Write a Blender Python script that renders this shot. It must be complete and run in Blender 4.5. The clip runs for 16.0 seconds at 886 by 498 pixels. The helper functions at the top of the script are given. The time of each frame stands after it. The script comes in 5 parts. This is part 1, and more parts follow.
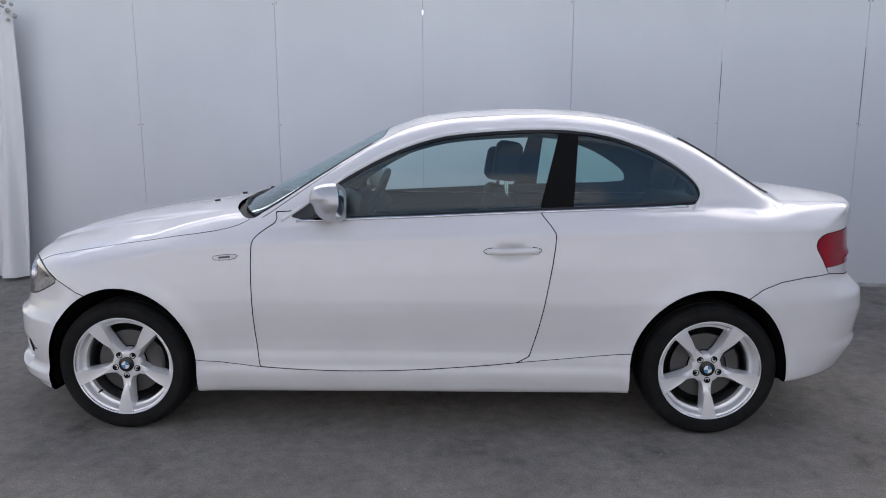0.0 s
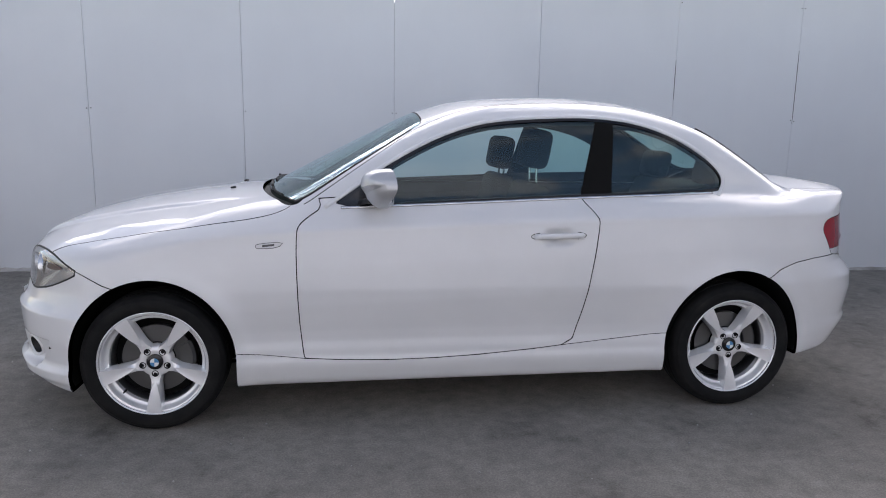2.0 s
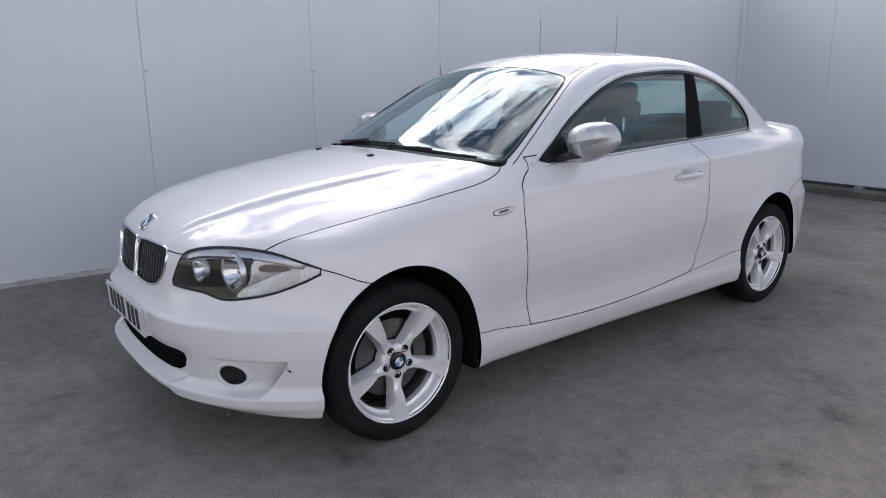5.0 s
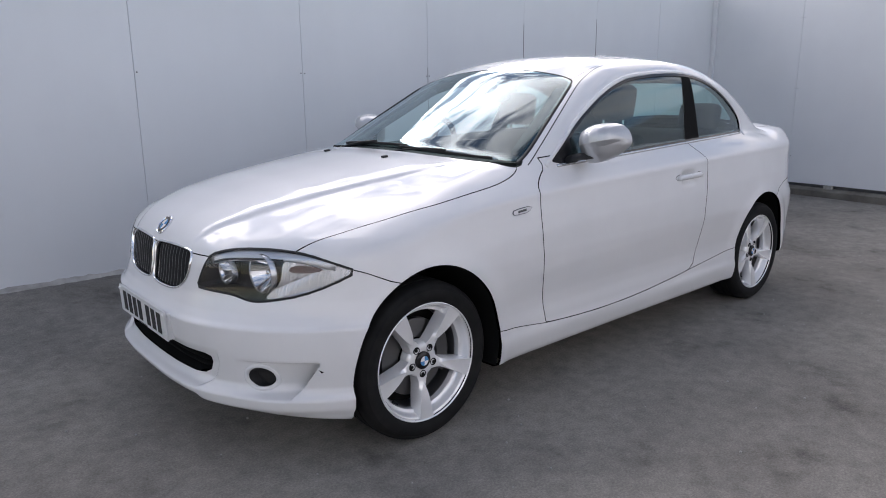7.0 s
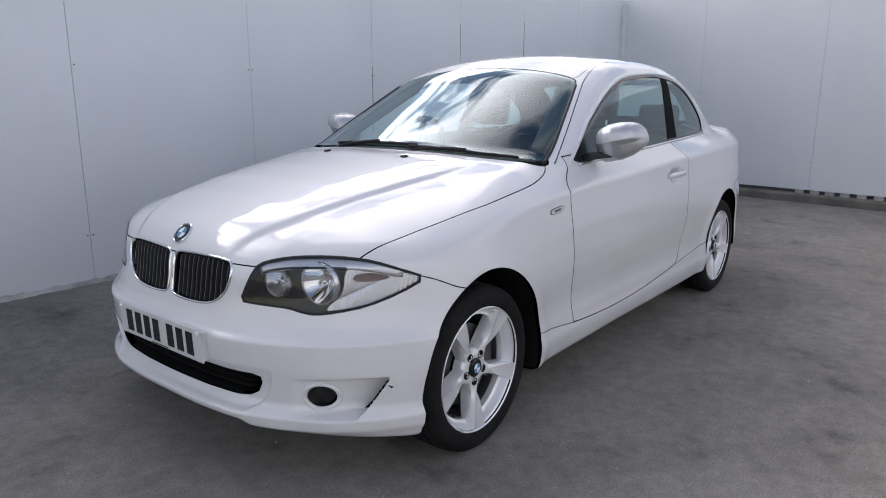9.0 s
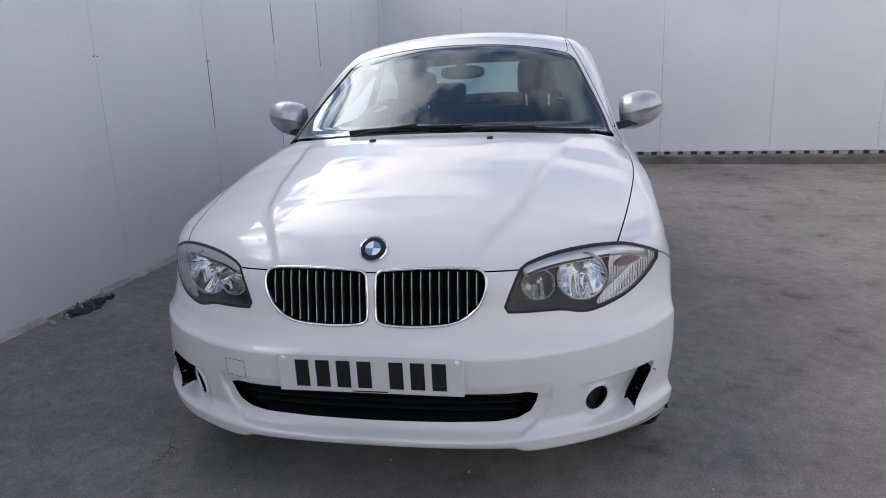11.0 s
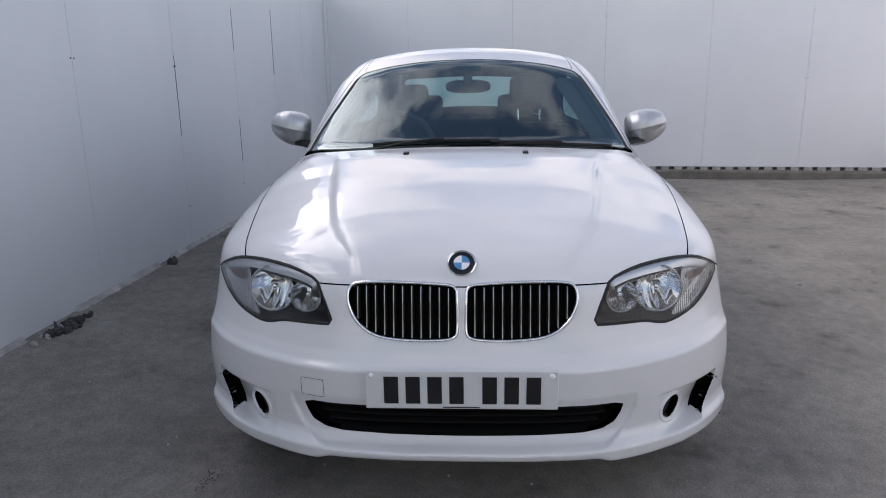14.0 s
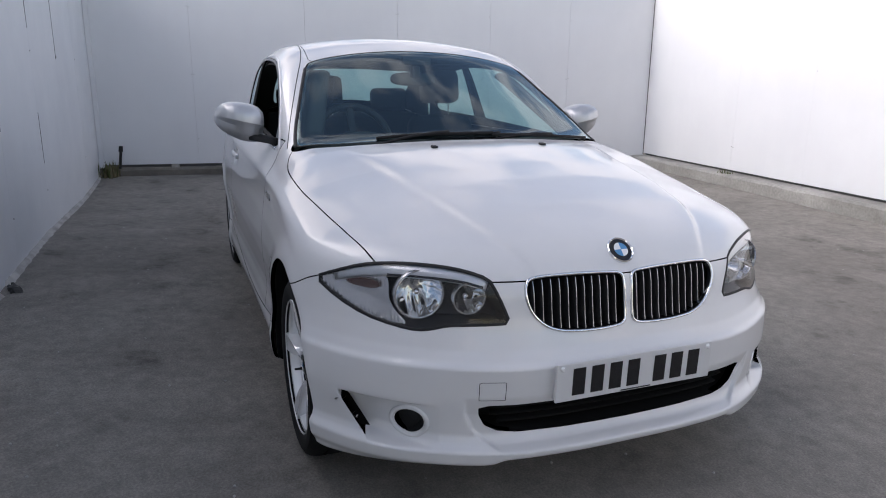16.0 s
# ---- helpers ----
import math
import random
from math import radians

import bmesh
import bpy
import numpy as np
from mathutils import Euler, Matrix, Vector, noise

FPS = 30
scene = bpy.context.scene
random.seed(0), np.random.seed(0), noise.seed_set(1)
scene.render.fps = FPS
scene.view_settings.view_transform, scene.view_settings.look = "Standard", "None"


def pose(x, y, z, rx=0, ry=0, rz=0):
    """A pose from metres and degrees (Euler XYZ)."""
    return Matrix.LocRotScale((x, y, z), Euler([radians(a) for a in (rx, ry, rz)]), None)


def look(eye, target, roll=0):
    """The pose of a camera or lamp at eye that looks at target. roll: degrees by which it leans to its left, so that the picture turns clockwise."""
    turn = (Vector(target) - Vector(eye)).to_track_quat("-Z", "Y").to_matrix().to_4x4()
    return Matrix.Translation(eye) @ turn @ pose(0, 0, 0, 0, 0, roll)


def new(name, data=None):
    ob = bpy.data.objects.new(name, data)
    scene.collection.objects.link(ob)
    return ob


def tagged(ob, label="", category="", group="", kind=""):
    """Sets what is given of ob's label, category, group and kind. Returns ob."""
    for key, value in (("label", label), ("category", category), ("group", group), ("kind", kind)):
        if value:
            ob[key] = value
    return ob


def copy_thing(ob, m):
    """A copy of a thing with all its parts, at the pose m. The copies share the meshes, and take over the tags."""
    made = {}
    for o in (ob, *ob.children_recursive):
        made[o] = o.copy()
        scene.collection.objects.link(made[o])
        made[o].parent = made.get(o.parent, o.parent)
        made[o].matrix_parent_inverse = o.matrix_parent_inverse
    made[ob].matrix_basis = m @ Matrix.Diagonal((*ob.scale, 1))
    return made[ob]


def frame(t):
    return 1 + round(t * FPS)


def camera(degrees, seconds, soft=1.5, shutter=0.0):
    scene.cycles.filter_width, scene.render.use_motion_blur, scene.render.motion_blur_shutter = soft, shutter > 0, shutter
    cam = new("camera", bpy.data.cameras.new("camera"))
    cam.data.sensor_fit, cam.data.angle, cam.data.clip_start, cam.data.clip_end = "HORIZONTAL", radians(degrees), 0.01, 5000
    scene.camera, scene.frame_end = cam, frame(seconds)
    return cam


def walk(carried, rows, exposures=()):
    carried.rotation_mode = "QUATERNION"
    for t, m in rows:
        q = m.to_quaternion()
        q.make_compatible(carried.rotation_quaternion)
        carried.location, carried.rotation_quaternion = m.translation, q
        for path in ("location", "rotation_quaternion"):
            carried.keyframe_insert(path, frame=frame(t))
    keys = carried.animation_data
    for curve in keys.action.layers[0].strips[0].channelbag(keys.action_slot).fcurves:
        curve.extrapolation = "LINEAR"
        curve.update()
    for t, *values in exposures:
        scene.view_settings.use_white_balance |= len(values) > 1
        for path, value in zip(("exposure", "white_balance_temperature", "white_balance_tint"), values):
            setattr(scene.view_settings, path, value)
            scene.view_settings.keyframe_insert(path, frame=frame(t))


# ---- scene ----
cam = camera(66.4, 16.0, 1.0)
PATH = [
    (0, (1.544, -3.754, 1.352), (1.492, -1.782, 1.018), 0.0),
    (0.5, (1.516, -3.757, 1.35), (1.461, -1.786, 1.018), 0.5),
    (1, (1.455, -3.766, 1.343), (1.443, -1.794, 1.01), 0.9),
    (1.5, (1.223, -3.738, 1.315), (1.324, -1.769, 0.979), 0.5),
    (2, (0.846, -3.734, 1.314), (1.116, -1.783, 0.965), 0.9),
    (2.5, (0.416, -3.683, 1.284), (0.854, -1.765, 0.923), 1.1),
    (3, (-0.035, -3.544, 1.278), (0.572, -1.677, 0.898), 1.3),
    (3.5, (-0.445, -3.369, 1.265), (0.34, -1.573, 0.869), 0.9),
    (4, (-0.802, -3.122, 1.281), (0.15, -1.416, 0.854), 0.1),
    (4.5, (-1.111, -2.93, 1.287), (-0.009, -1.321, 0.843), -0.8),
    (4.7, (-1.201, -2.827, 1.278), (-0.052, -1.254, 0.826), -0.7),
    (7, (-1.487, -2.651, 1.273), (-0.213, -1.175, 0.828), -0.5),
    (7.5, (-1.504, -2.623, 1.264), (-0.237, -1.141, 0.82), -0.9),
    (8, (-1.542, -2.591, 1.267), (-0.237, -1.142, 0.818), -0.1),
    (8.2, (-1.573, -2.557, 1.249), (-0.241, -1.131, 0.811), -0.2),
    (10.3, (-2.326, -1.058, 1.262), (-0.496, -0.415, 0.778), -0.1),
    (10.5, (-2.355, -0.909, 1.249), (-0.495, -0.356, 0.767), -0.9),
    (11, (-2.369, -0.534, 1.246), (-0.465, -0.17, 0.754), -2.4),
    (11.5, (-2.412, -0.237, 1.264), (-0.485, -0.045, 0.761), -2.2),
    (12, (-2.428, -0.112, 1.273), (-0.495, -0.018, 0.769), -1.2),
    (12.5, (-2.429, -0.066, 1.274), (-0.493, 0.011, 0.78), -0.9),
    (13, (-2.419, -0.061, 1.269), (-0.481, 0.056, 0.79), -1.0),
    (13.5, (-2.417, -0.063, 1.269), (-0.477, 0.051, 0.797), -1.1),
    (14, (-2.422, -0.053, 1.267), (-0.481, 0.055, 0.8), -0.8),
    (14.5, (-2.421, 0.064, 1.262), (-0.477, 0.072, 0.793), 0.4),
    (15, (-2.379, 0.37, 1.265), (-0.45, 0.14, 0.79), -0.5),
    (15.5, (-2.324, 0.785, 1.273), (-0.443, 0.301, 0.795), 0.2),
    (16, (-2.186, 1.145, 1.254), (-0.376, 0.444, 0.774), 0.6),
]
walk(cam, [(t, look(eye, target, roll)) for t, eye, target, roll in PATH])

# ==== build ====
# ---- sky, sun ----
SUN = Vector((0.54, 2.9, 1.0)).normalized()
world = bpy.data.worlds.new("sky")
scene.world = world
world.use_nodes = True
nt = world.node_tree
nt.nodes.clear()
w_out = nt.nodes.new("ShaderNodeOutputWorld")
w_bg = nt.nodes.new("ShaderNodeBackground")
w_sky = nt.nodes.new("ShaderNodeTexSky")
w_sky.sky_type, w_sky.sun_disc = "NISHITA", False
w_sky.sun_elevation, w_sky.sun_rotation = math.asin(SUN.z), math.atan2(SUN.x, SUN.y)
w_sky.air_density, w_sky.dust_density = 1.0, 0.5
w_co = nt.nodes.new("ShaderNodeTexCoord")
w_map = nt.nodes.new("ShaderNodeMapping")
w_map.inputs["Scale"].default_value = (2.2, 2.2, 4.5)
w_noise = nt.nodes.new("ShaderNodeTexNoise")
w_noise.inputs["Scale"].default_value, w_noise.inputs["Detail"].default_value = 1.9, 12.0
w_noise.inputs["Roughness"].default_value, w_noise.inputs["Distortion"].default_value = 0.58, 0.4
w_ramp = nt.nodes.new("ShaderNodeValToRGB")
w_ramp.color_ramp.elements[0].position, w_ramp.color_ramp.elements[1].position = 0.46, 0.57
w_mix = nt.nodes.new("ShaderNodeMix")
w_mix.data_type = "RGBA"
nt.links.new(w_co.outputs["Generated"], w_map.inputs["Vector"])
nt.links.new(w_map.outputs["Vector"], w_noise.inputs["Vector"])
nt.links.new(w_noise.outputs["Fac"], w_ramp.inputs["Fac"])
w_dot = nt.nodes.new("ShaderNodeVectorMath")
w_dot.operation = "DOT_PRODUCT"
w_dot.inputs[1].default_value = SUN
nt.links.new(w_co.outputs["Generated"], w_dot.inputs[0])
w_cover = nt.nodes.new("ShaderNodeMapRange")
w_cover.inputs["From Min"].default_value, w_cover.inputs["From Max"].default_value = -0.35, 0.62
w_cover.inputs["To Min"].default_value, w_cover.inputs["To Max"].default_value = 0.72, 1.0
w_much = nt.nodes.new("ShaderNodeMath")
w_much.operation = "MULTIPLY"
nt.links.new(w_dot.outputs["Value"], w_cover.inputs["Value"])
w_xyz = nt.nodes.new("ShaderNodeSeparateXYZ")
nt.links.new(w_co.outputs["Generated"], w_xyz.inputs[0])
w_thin = nt.nodes.new("ShaderNodeMapRange")
w_thin.inputs["From Min"].default_value, w_thin.inputs["From Max"].default_value = 0.35, 0.95
w_thin.inputs["To Min"].default_value, w_thin.inputs["To Max"].default_value = 1.0, 0.40
nt.links.new(w_xyz.outputs["Z"], w_thin.inputs["Value"])
w_veil = nt.nodes.new("ShaderNodeMath")
w_veil.operation = "MULTIPLY"
nt.links.new(w_ramp.outputs["Color"], w_veil.inputs[0])
nt.links.new(w_thin.outputs["Result"], w_veil.inputs[1])
nt.links.new(w_veil.outputs[0], w_much.inputs[0])
nt.links.new(w_cover.outputs["Result"], w_much.inputs[1])
nt.links.new(w_much.outputs[0], w_mix.inputs["Factor"])
w_near = nt.nodes.new("ShaderNodeMapRange")
w_near.interpolation_type = "SMOOTHSTEP"
w_near.inputs["From Min"].default_value, w_near.inputs["From Max"].default_value = 0.45, 1.0
w_near.inputs["To Min"].default_value, w_near.inputs["To Max"].default_value = 1.0, 7.5
nt.links.new(w_dot.outputs["Value"], w_near.inputs["Value"])
w_lit = nt.nodes.new("ShaderNodeVectorMath")
w_lit.operation = "SCALE"
w_lit.inputs[0].default_value = (13.9, 13.1, 13.8)
nt.links.new(w_near.outputs["Result"], w_lit.inputs["Scale"])
nt.links.new(w_lit.outputs["Vector"], w_mix.inputs["B"])
w_clear = nt.nodes.new("ShaderNodeVectorMath")
w_clear.operation = "MULTIPLY"
w_clear.inputs[1].default_value = (2.30, 2.2, 2.30)
nt.links.new(w_sky.outputs["Color"], w_clear.inputs[0])
nt.links.new(w_clear.outputs["Vector"], w_mix.inputs["A"])
nt.links.new(w_mix.outputs["Result"], w_bg.inputs["Color"])
nt.links.new(w_bg.outputs["Background"], w_out.inputs["Surface"])
w_bg.inputs["Strength"].default_value = 0.125
lamp = bpy.data.lights.new("sun", "SUN")
lamp.energy, lamp.angle, lamp.color = 0.75, radians(3.5), (1.0, 0.975, 0.945)
sun = new("sun", lamp)
sun.matrix_world = look(SUN * 30, (0, 0, 0))
scene.view_settings.exposure = -0.27
scene.view_settings.use_white_balance = True
scene.view_settings.white_balance_temperature = 6820

# ---- materials ----
def material(name, color, rough=0.5, metal=0.0, **more):
    m = bpy.data.materials.new(name)
    m.use_nodes = True
    b = m.node_tree.nodes["Principled BSDF"]
    b.inputs["Base Color"].default_value = (*color, 1)
    b.inputs["Roughness"].default_value, b.inputs["Metallic"].default_value = rough, metal
    for key, value in more.items():
        b.inputs[key.replace("_", " ")].default_value = value
    return m


def node(m, kind, **values):
    n = m.node_tree.nodes.new(kind)
    for key, value in values.items():
        n.inputs[key].default_value = value
    return n


def wire(m, a, b):
    m.node_tree.links.new(a, b)


def noise_of(m, scale, detail=6.0, rough=0.6, stretch=None):
    co = m.node_tree.nodes.new("ShaderNodeTexCoord")
    n = node(m, "ShaderNodeTexNoise", Scale=scale, Detail=detail, Roughness=rough)
    if stretch:
        mp = node(m, "ShaderNodeMapping", Scale=stretch)
        wire(m, co.outputs["Object"], mp.inputs["Vector"])
        wire(m, mp.outputs["Vector"], n.inputs["Vector"])
    else:
        wire(m, co.outputs["Object"], n.inputs["Vector"])
    return n.outputs["Fac"]


def ramp(m, fac, stops):
    r = m.node_tree.nodes.new("ShaderNodeValToRGB")
    while len(r.color_ramp.elements) < len(stops):
        r.color_ramp.elements.new(0.5)
    for e, (at, c) in zip(r.color_ramp.elements, stops):
        e.position, e.color = at, (*c, 1) if isinstance(c, tuple) else (c, c, c, 1)
    wire(m, fac, r.inputs["Fac"])
    return r.outputs["Color"]


def blend(m, a, b, how="MULTIPLY", fac=1.0):
    x = m.node_tree.nodes.new("ShaderNodeMix")
    x.data_type, x.blend_type = "RGBA", how
    for value, key in ((fac, "Factor"), (a, "A"), (b, "B")):
        if hasattr(value, "links"):
            wire(m, value, x.inputs[key])
        elif key == "Factor":
            x.inputs[key].default_value = value
        else:
            x.inputs[key].default_value = (*value, 1)
    return x.outputs["Result"]


def bump(m, height, strength=0.2, distance=0.01):
    b = node(m, "ShaderNodeBump", Strength=strength, Distance=distance)
    wire(m, height, b.inputs["Height"])
    wire(m, b.outputs["Normal"], m.node_tree.nodes["Principled BSDF"].inputs["Normal"])


def base(m):
    return m.node_tree.nodes["Principled BSDF"].inputs


# car
M_PAINT = material("white_paint", (0.82, 0.82, 0.825), 0.40, Coat_Weight=1.0, Coat_Roughness=0.025, Coat_IOR=1.55)
wire(M_PAINT, ramp(M_PAINT, noise_of(M_PAINT, 3.0, 5.0), [(0.3, (0.67, 0.67, 0.673)), (0.7, (0.71, 0.71, 0.713))]), base(M_PAINT)["Base Color"])
wire(M_PAINT, ramp(M_PAINT, noise_of(M_PAINT, 9.0, 8.0), [(0.35, 0.008), (0.75, 0.03)]), base(M_PAINT)["Coat Roughness"])
M_BLACK = material("gloss_black_trim", (0.012, 0.012, 0.014), 0.15)
M_PLASTIC = material("black_plastic", (0.014, 0.014, 0.015), 0.55, Specular_IOR_Level=0.35)
wire(M_PLASTIC, ramp(M_PLASTIC, noise_of(M_PLASTIC, 60.0), [(0.3, 0.42), (0.7, 0.68)]), base(M_PLASTIC)["Roughness"])
M_DARK = material("dark_inside", (0.008, 0.008, 0.008), 0.95, Specular_IOR_Level=0.15)
M_CLOTH = material("dark_grey_upholstery", (0.010, 0.0105, 0.0125), 0.85, Specular_IOR_Level=0.2)
bump(M_CLOTH, noise_of(M_CLOTH, 300.0), 0.3, 0.002)
M_LINER = material("dark_headlining", (0.030, 0.031, 0.034), 0.9)
M_CHROME = material("chrome", (0.78, 0.79, 0.80), 0.07, 1.0)
M_ALLOY = material("silver_alloy", (0.90, 0.905, 0.91), 0.24, 0.40, Coat_Weight=0.5, Coat_Roughness=0.08)
wire(M_ALLOY, ramp(M_ALLOY, noise_of(M_ALLOY, 14.0, 8.0), [(0.3, 0.20), (0.75, 0.27)]), base(M_ALLOY)["Roughness"])
# darker grey than the alloy: the shade inside the rim is put into the colour
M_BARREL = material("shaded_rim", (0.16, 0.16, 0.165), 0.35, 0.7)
M_BOWL = material("reflector_chrome", (0.74, 0.75, 0.76), 0.06, 1.0)
M_SHELL = material("satin_silver_paint", (0.50, 0.51, 0.525), 0.36, 0.6, Coat_Weight=0.4, Coat_Roughness=0.10)
M_SATIN = material("satin_silver", (0.60, 0.61, 0.63), 0.26, 0.9, Coat_Weight=0.6, Coat_Roughness=0.05)
M_MIRROR = material("mirror_glass", (0.85, 0.86, 0.87), 0.02, 1.0)
M_STEEL = material("brake_steel", (0.13, 0.13, 0.13), 0.45, 1.0)
M_TYRE = material("tyre_rubber", (0.020, 0.020, 0.021), 0.75, Specular_IOR_Level=0.22)
wire(M_TYRE, ramp(M_TYRE, noise_of(M_TYRE, 11.0, 8.0), [(0.35, (0.006, 0.006, 0.0065)), (0.75, (0.015, 0.0147, 0.0143))]), base(M_TYRE)["Base Color"])
M_RED = material("red_lens", (0.27, 0.002, 0.014), 0.12, Coat_Weight=0.1, Specular_IOR_Level=0.2)
M_CLEARISH = material("clear_white_lens", (0.62, 0.62, 0.63), 0.12, Coat_Weight=0.8)
M_PLATE = material("white_plate", (0.62, 0.62, 0.62), 0.3)
M_BLUE = material("blue_enamel", (0.09, 0.26, 0.48), 0.15)
M_BUCKET = material("grey_lamp_housing", (0.016, 0.017, 0.020), 0.5, Specular_IOR_Level=0.25)
M_SLAT = material("dull_chrome", (0.30, 0.31, 0.32), 0.2, 1.0)
M_BROW = material("satin_lamp_brow", (0.52, 0.53, 0.55), 0.28, 0.75)
M_MARKER = material("red_side_marker", (0.07, 0.032, 0.028), 0.3)
M_RIBBED = material("ribbed_reflector", (0.52, 0.52, 0.53), 0.26, 0.8)
_ribs = node(M_RIBBED, "ShaderNodeTexWave", Scale=38.0, Distortion=0.4)
_ribs.bands_direction = "Y"
wire(M_RIBBED, M_RIBBED.node_tree.nodes.new("ShaderNodeTexCoord").outputs["Object"], _ribs.inputs["Vector"])
bump(M_RIBBED, _ribs.outputs["Fac"], 0.35, 0.004)
M_WHITE = material("white_enamel", (0.80, 0.80, 0.80), 0.2)


def pane_material(name, tint, facing, sheen):
    m = bpy.data.materials.new(name)
    m.use_nodes = True
    nodes = m.node_tree.nodes
    nodes.remove(nodes["Principled BSDF"])
    clear = node(m, "ShaderNodeBsdfTransparent", Color=(*tint, 1))
    gloss = node(m, "ShaderNodeBsdfGlossy", Roughness=0.01, Color=(*sheen, 1))
    look_on = node(m, "ShaderNodeLayerWeight", Blend=0.5)
    steep = nodes.new("ShaderNodeMath")
    steep.operation = "POWER"
    steep.inputs[1].default_value = 3.7
    fres = nodes.new("ShaderNodeMath")
    fres.operation = "MULTIPLY_ADD"
    fres.inputs[1].default_value, fres.inputs[2].default_value = 1.0 - facing, facing
    wire(m, look_on.outputs["Facing"], steep.inputs[0])
    wire(m, steep.outputs[0], fres.inputs[0])
    mix = nodes.new("ShaderNodeMixShader")
    wire(m, fres.outputs[0], mix.inputs[0])
    wire(m, clear.outputs[0], mix.inputs[1])
    wire(m, gloss.outputs[0], mix.inputs[2])
    wire(m, mix.outputs[0], nodes["Material Output"].inputs["Surface"])
    return m


M_GLASS = pane_material("green_tinted_glass", (0.66, 0.855, 0.83), 0.056, (0.84, 0.96, 1.0))
M_LENS = pane_material("clear_lens", (0.93, 0.94, 0.95), 0.035, (1.0, 1.0, 1.0))

# the yard
M_WALL = material("white_wall_sheet", (0.72, 0.725, 0.74), 0.42)
wire(M_WALL, blend(M_WALL,
                   ramp(M_WALL, noise_of(M_WALL, 0.55, 4.0), [(0.3, (0.63, 0.645, 0.67)), (0.7, (0.70, 0.715, 0.735))]),
                   ramp(M_WALL, noise_of(M_WALL, 3.0, 8.0, 0.65, (1.5, 1.5, 0.22)), [(0.35, 0.985), (0.65, 1.0)])), base(M_WALL)["Base Color"])
wire(M_WALL, ramp(M_WALL, noise_of(M_WALL, 2.5, 5.0), [(0.3, 0.32), (0.7, 0.52)]), base(M_WALL)["Roughness"])
bump(M_WALL, noise_of(M_WALL, 1.2, 2.0), 0.12, 0.02)
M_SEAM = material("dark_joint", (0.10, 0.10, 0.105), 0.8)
M_BATTEN = material("grey_batten", (0.42, 0.42, 0.43), 0.8)
M_CONCRETE = material("weathered_concrete", (0.28, 0.27, 0.25), 0.92)
wire(M_CONCRETE, blend(M_CONCRETE,
                       ramp(M_CONCRETE, noise_of(M_CONCRETE, 1.6, 6.0), [(0.3, (0.25, 0.245, 0.225)), (0.7, (0.46, 0.45, 0.42))]),
                       ramp(M_CONCRETE, noise_of(M_CONCRETE, 40.0, 8.0), [(0.3, 0.72), (0.7, 1.0)])), base(M_CONCRETE)["Base Color"])
bump(M_CONCRETE, noise_of(M_CONCRETE, 35.0, 8.0), 0.5, 0.01)
M_KERB = material("dirty_kerb_concrete", (0.16, 0.15, 0.13), 0.95)
wire(M_KERB, ramp(M_KERB, noise_of(M_KERB, 3.0, 9.0), [(0.3, (0.09, 0.083, 0.072)), (0.7, (0.20, 0.188, 0.165))]), base(M_KERB)["Base Color"])
bump(M_KERB, noise_of(M_KERB, 35.0, 8.0), 0.5, 0.01)
M_ASPHALT = material("worn_asphalt", (0.09, 0.09, 0.09), 0.95, Specular_IOR_Level=0.12)
_grain = noise_of(M_ASPHALT, 120.0, 4.0, 0.75)
_worn = ramp(M_ASPHALT, noise_of(M_ASPHALT, 0.55, 7.0, 0.6), [(0.30, (0.172, 0.160, 0.143)), (0.50, (0.226, 0.211, 0.190)), (0.72, (0.274, 0.256, 0.230))])
_spots = ramp(M_ASPHALT, noise_of(M_ASPHALT, 2.6, 7.0, 0.62), [(0.30, 0.56), (0.41, 0.92), (0.6, 1.05)])
_speck = ramp(M_ASPHALT, _grain, [(0.32, 0.76), (0.5, 1.0), (0.68, 1.30)])
_mottle = ramp(M_ASPHALT, noise_of(M_ASPHALT, 14.0, 6.0, 0.7), [(0.3, 0.80), (0.5, 1.0), (0.7, 1.18)])
_laid = blend(M_ASPHALT, blend(M_ASPHALT, blend(M_ASPHALT, _worn, _spots), _speck), _mottle)
wire(M_ASPHALT, _laid, base(M_ASPHALT)["Base Color"])
bump(M_ASPHALT, _grain, 0.22, 0.004)
M_TARP = material("white_tarpaulin", (0.80, 0.80, 0.80), 0.4, Transmission_Weight=0.0)
bump(M_TARP, noise_of(M_TARP, 9.0, 5.0), 0.3, 0.02)
M_LEAF = material("weed_green", (0.07, 0.09, 0.025), 0.7)
M_STRAW = material("dry_grass", (0.15, 0.13, 0.07), 0.8)
M_SCREW = material("grey_screw", (0.16, 0.16, 0.165), 0.5, 0.3)
M_STAIN = material("dark_oil_stain", (0.035, 0.034, 0.033), 0.55)
M_GRIT = material("dark_grit", (0.075, 0.072, 0.068), 0.85)
M_MORTAR = material("pale_mortar", (0.52, 0.50, 0.47), 0.9)
wire(M_MORTAR, ramp(M_MORTAR, noise_of(M_MORTAR, 7.0, 8.0), [(0.3, (0.24, 0.23, 0.215)), (0.65, (0.47, 0.455, 0.43))]), base(M_MORTAR)["Base Color"])
bump(M_MORTAR, noise_of(M_MORTAR, 60.0, 6.0), 0.5, 0.01)
M_DUST = material("pale_grit", (0.36, 0.35, 0.33), 0.9)

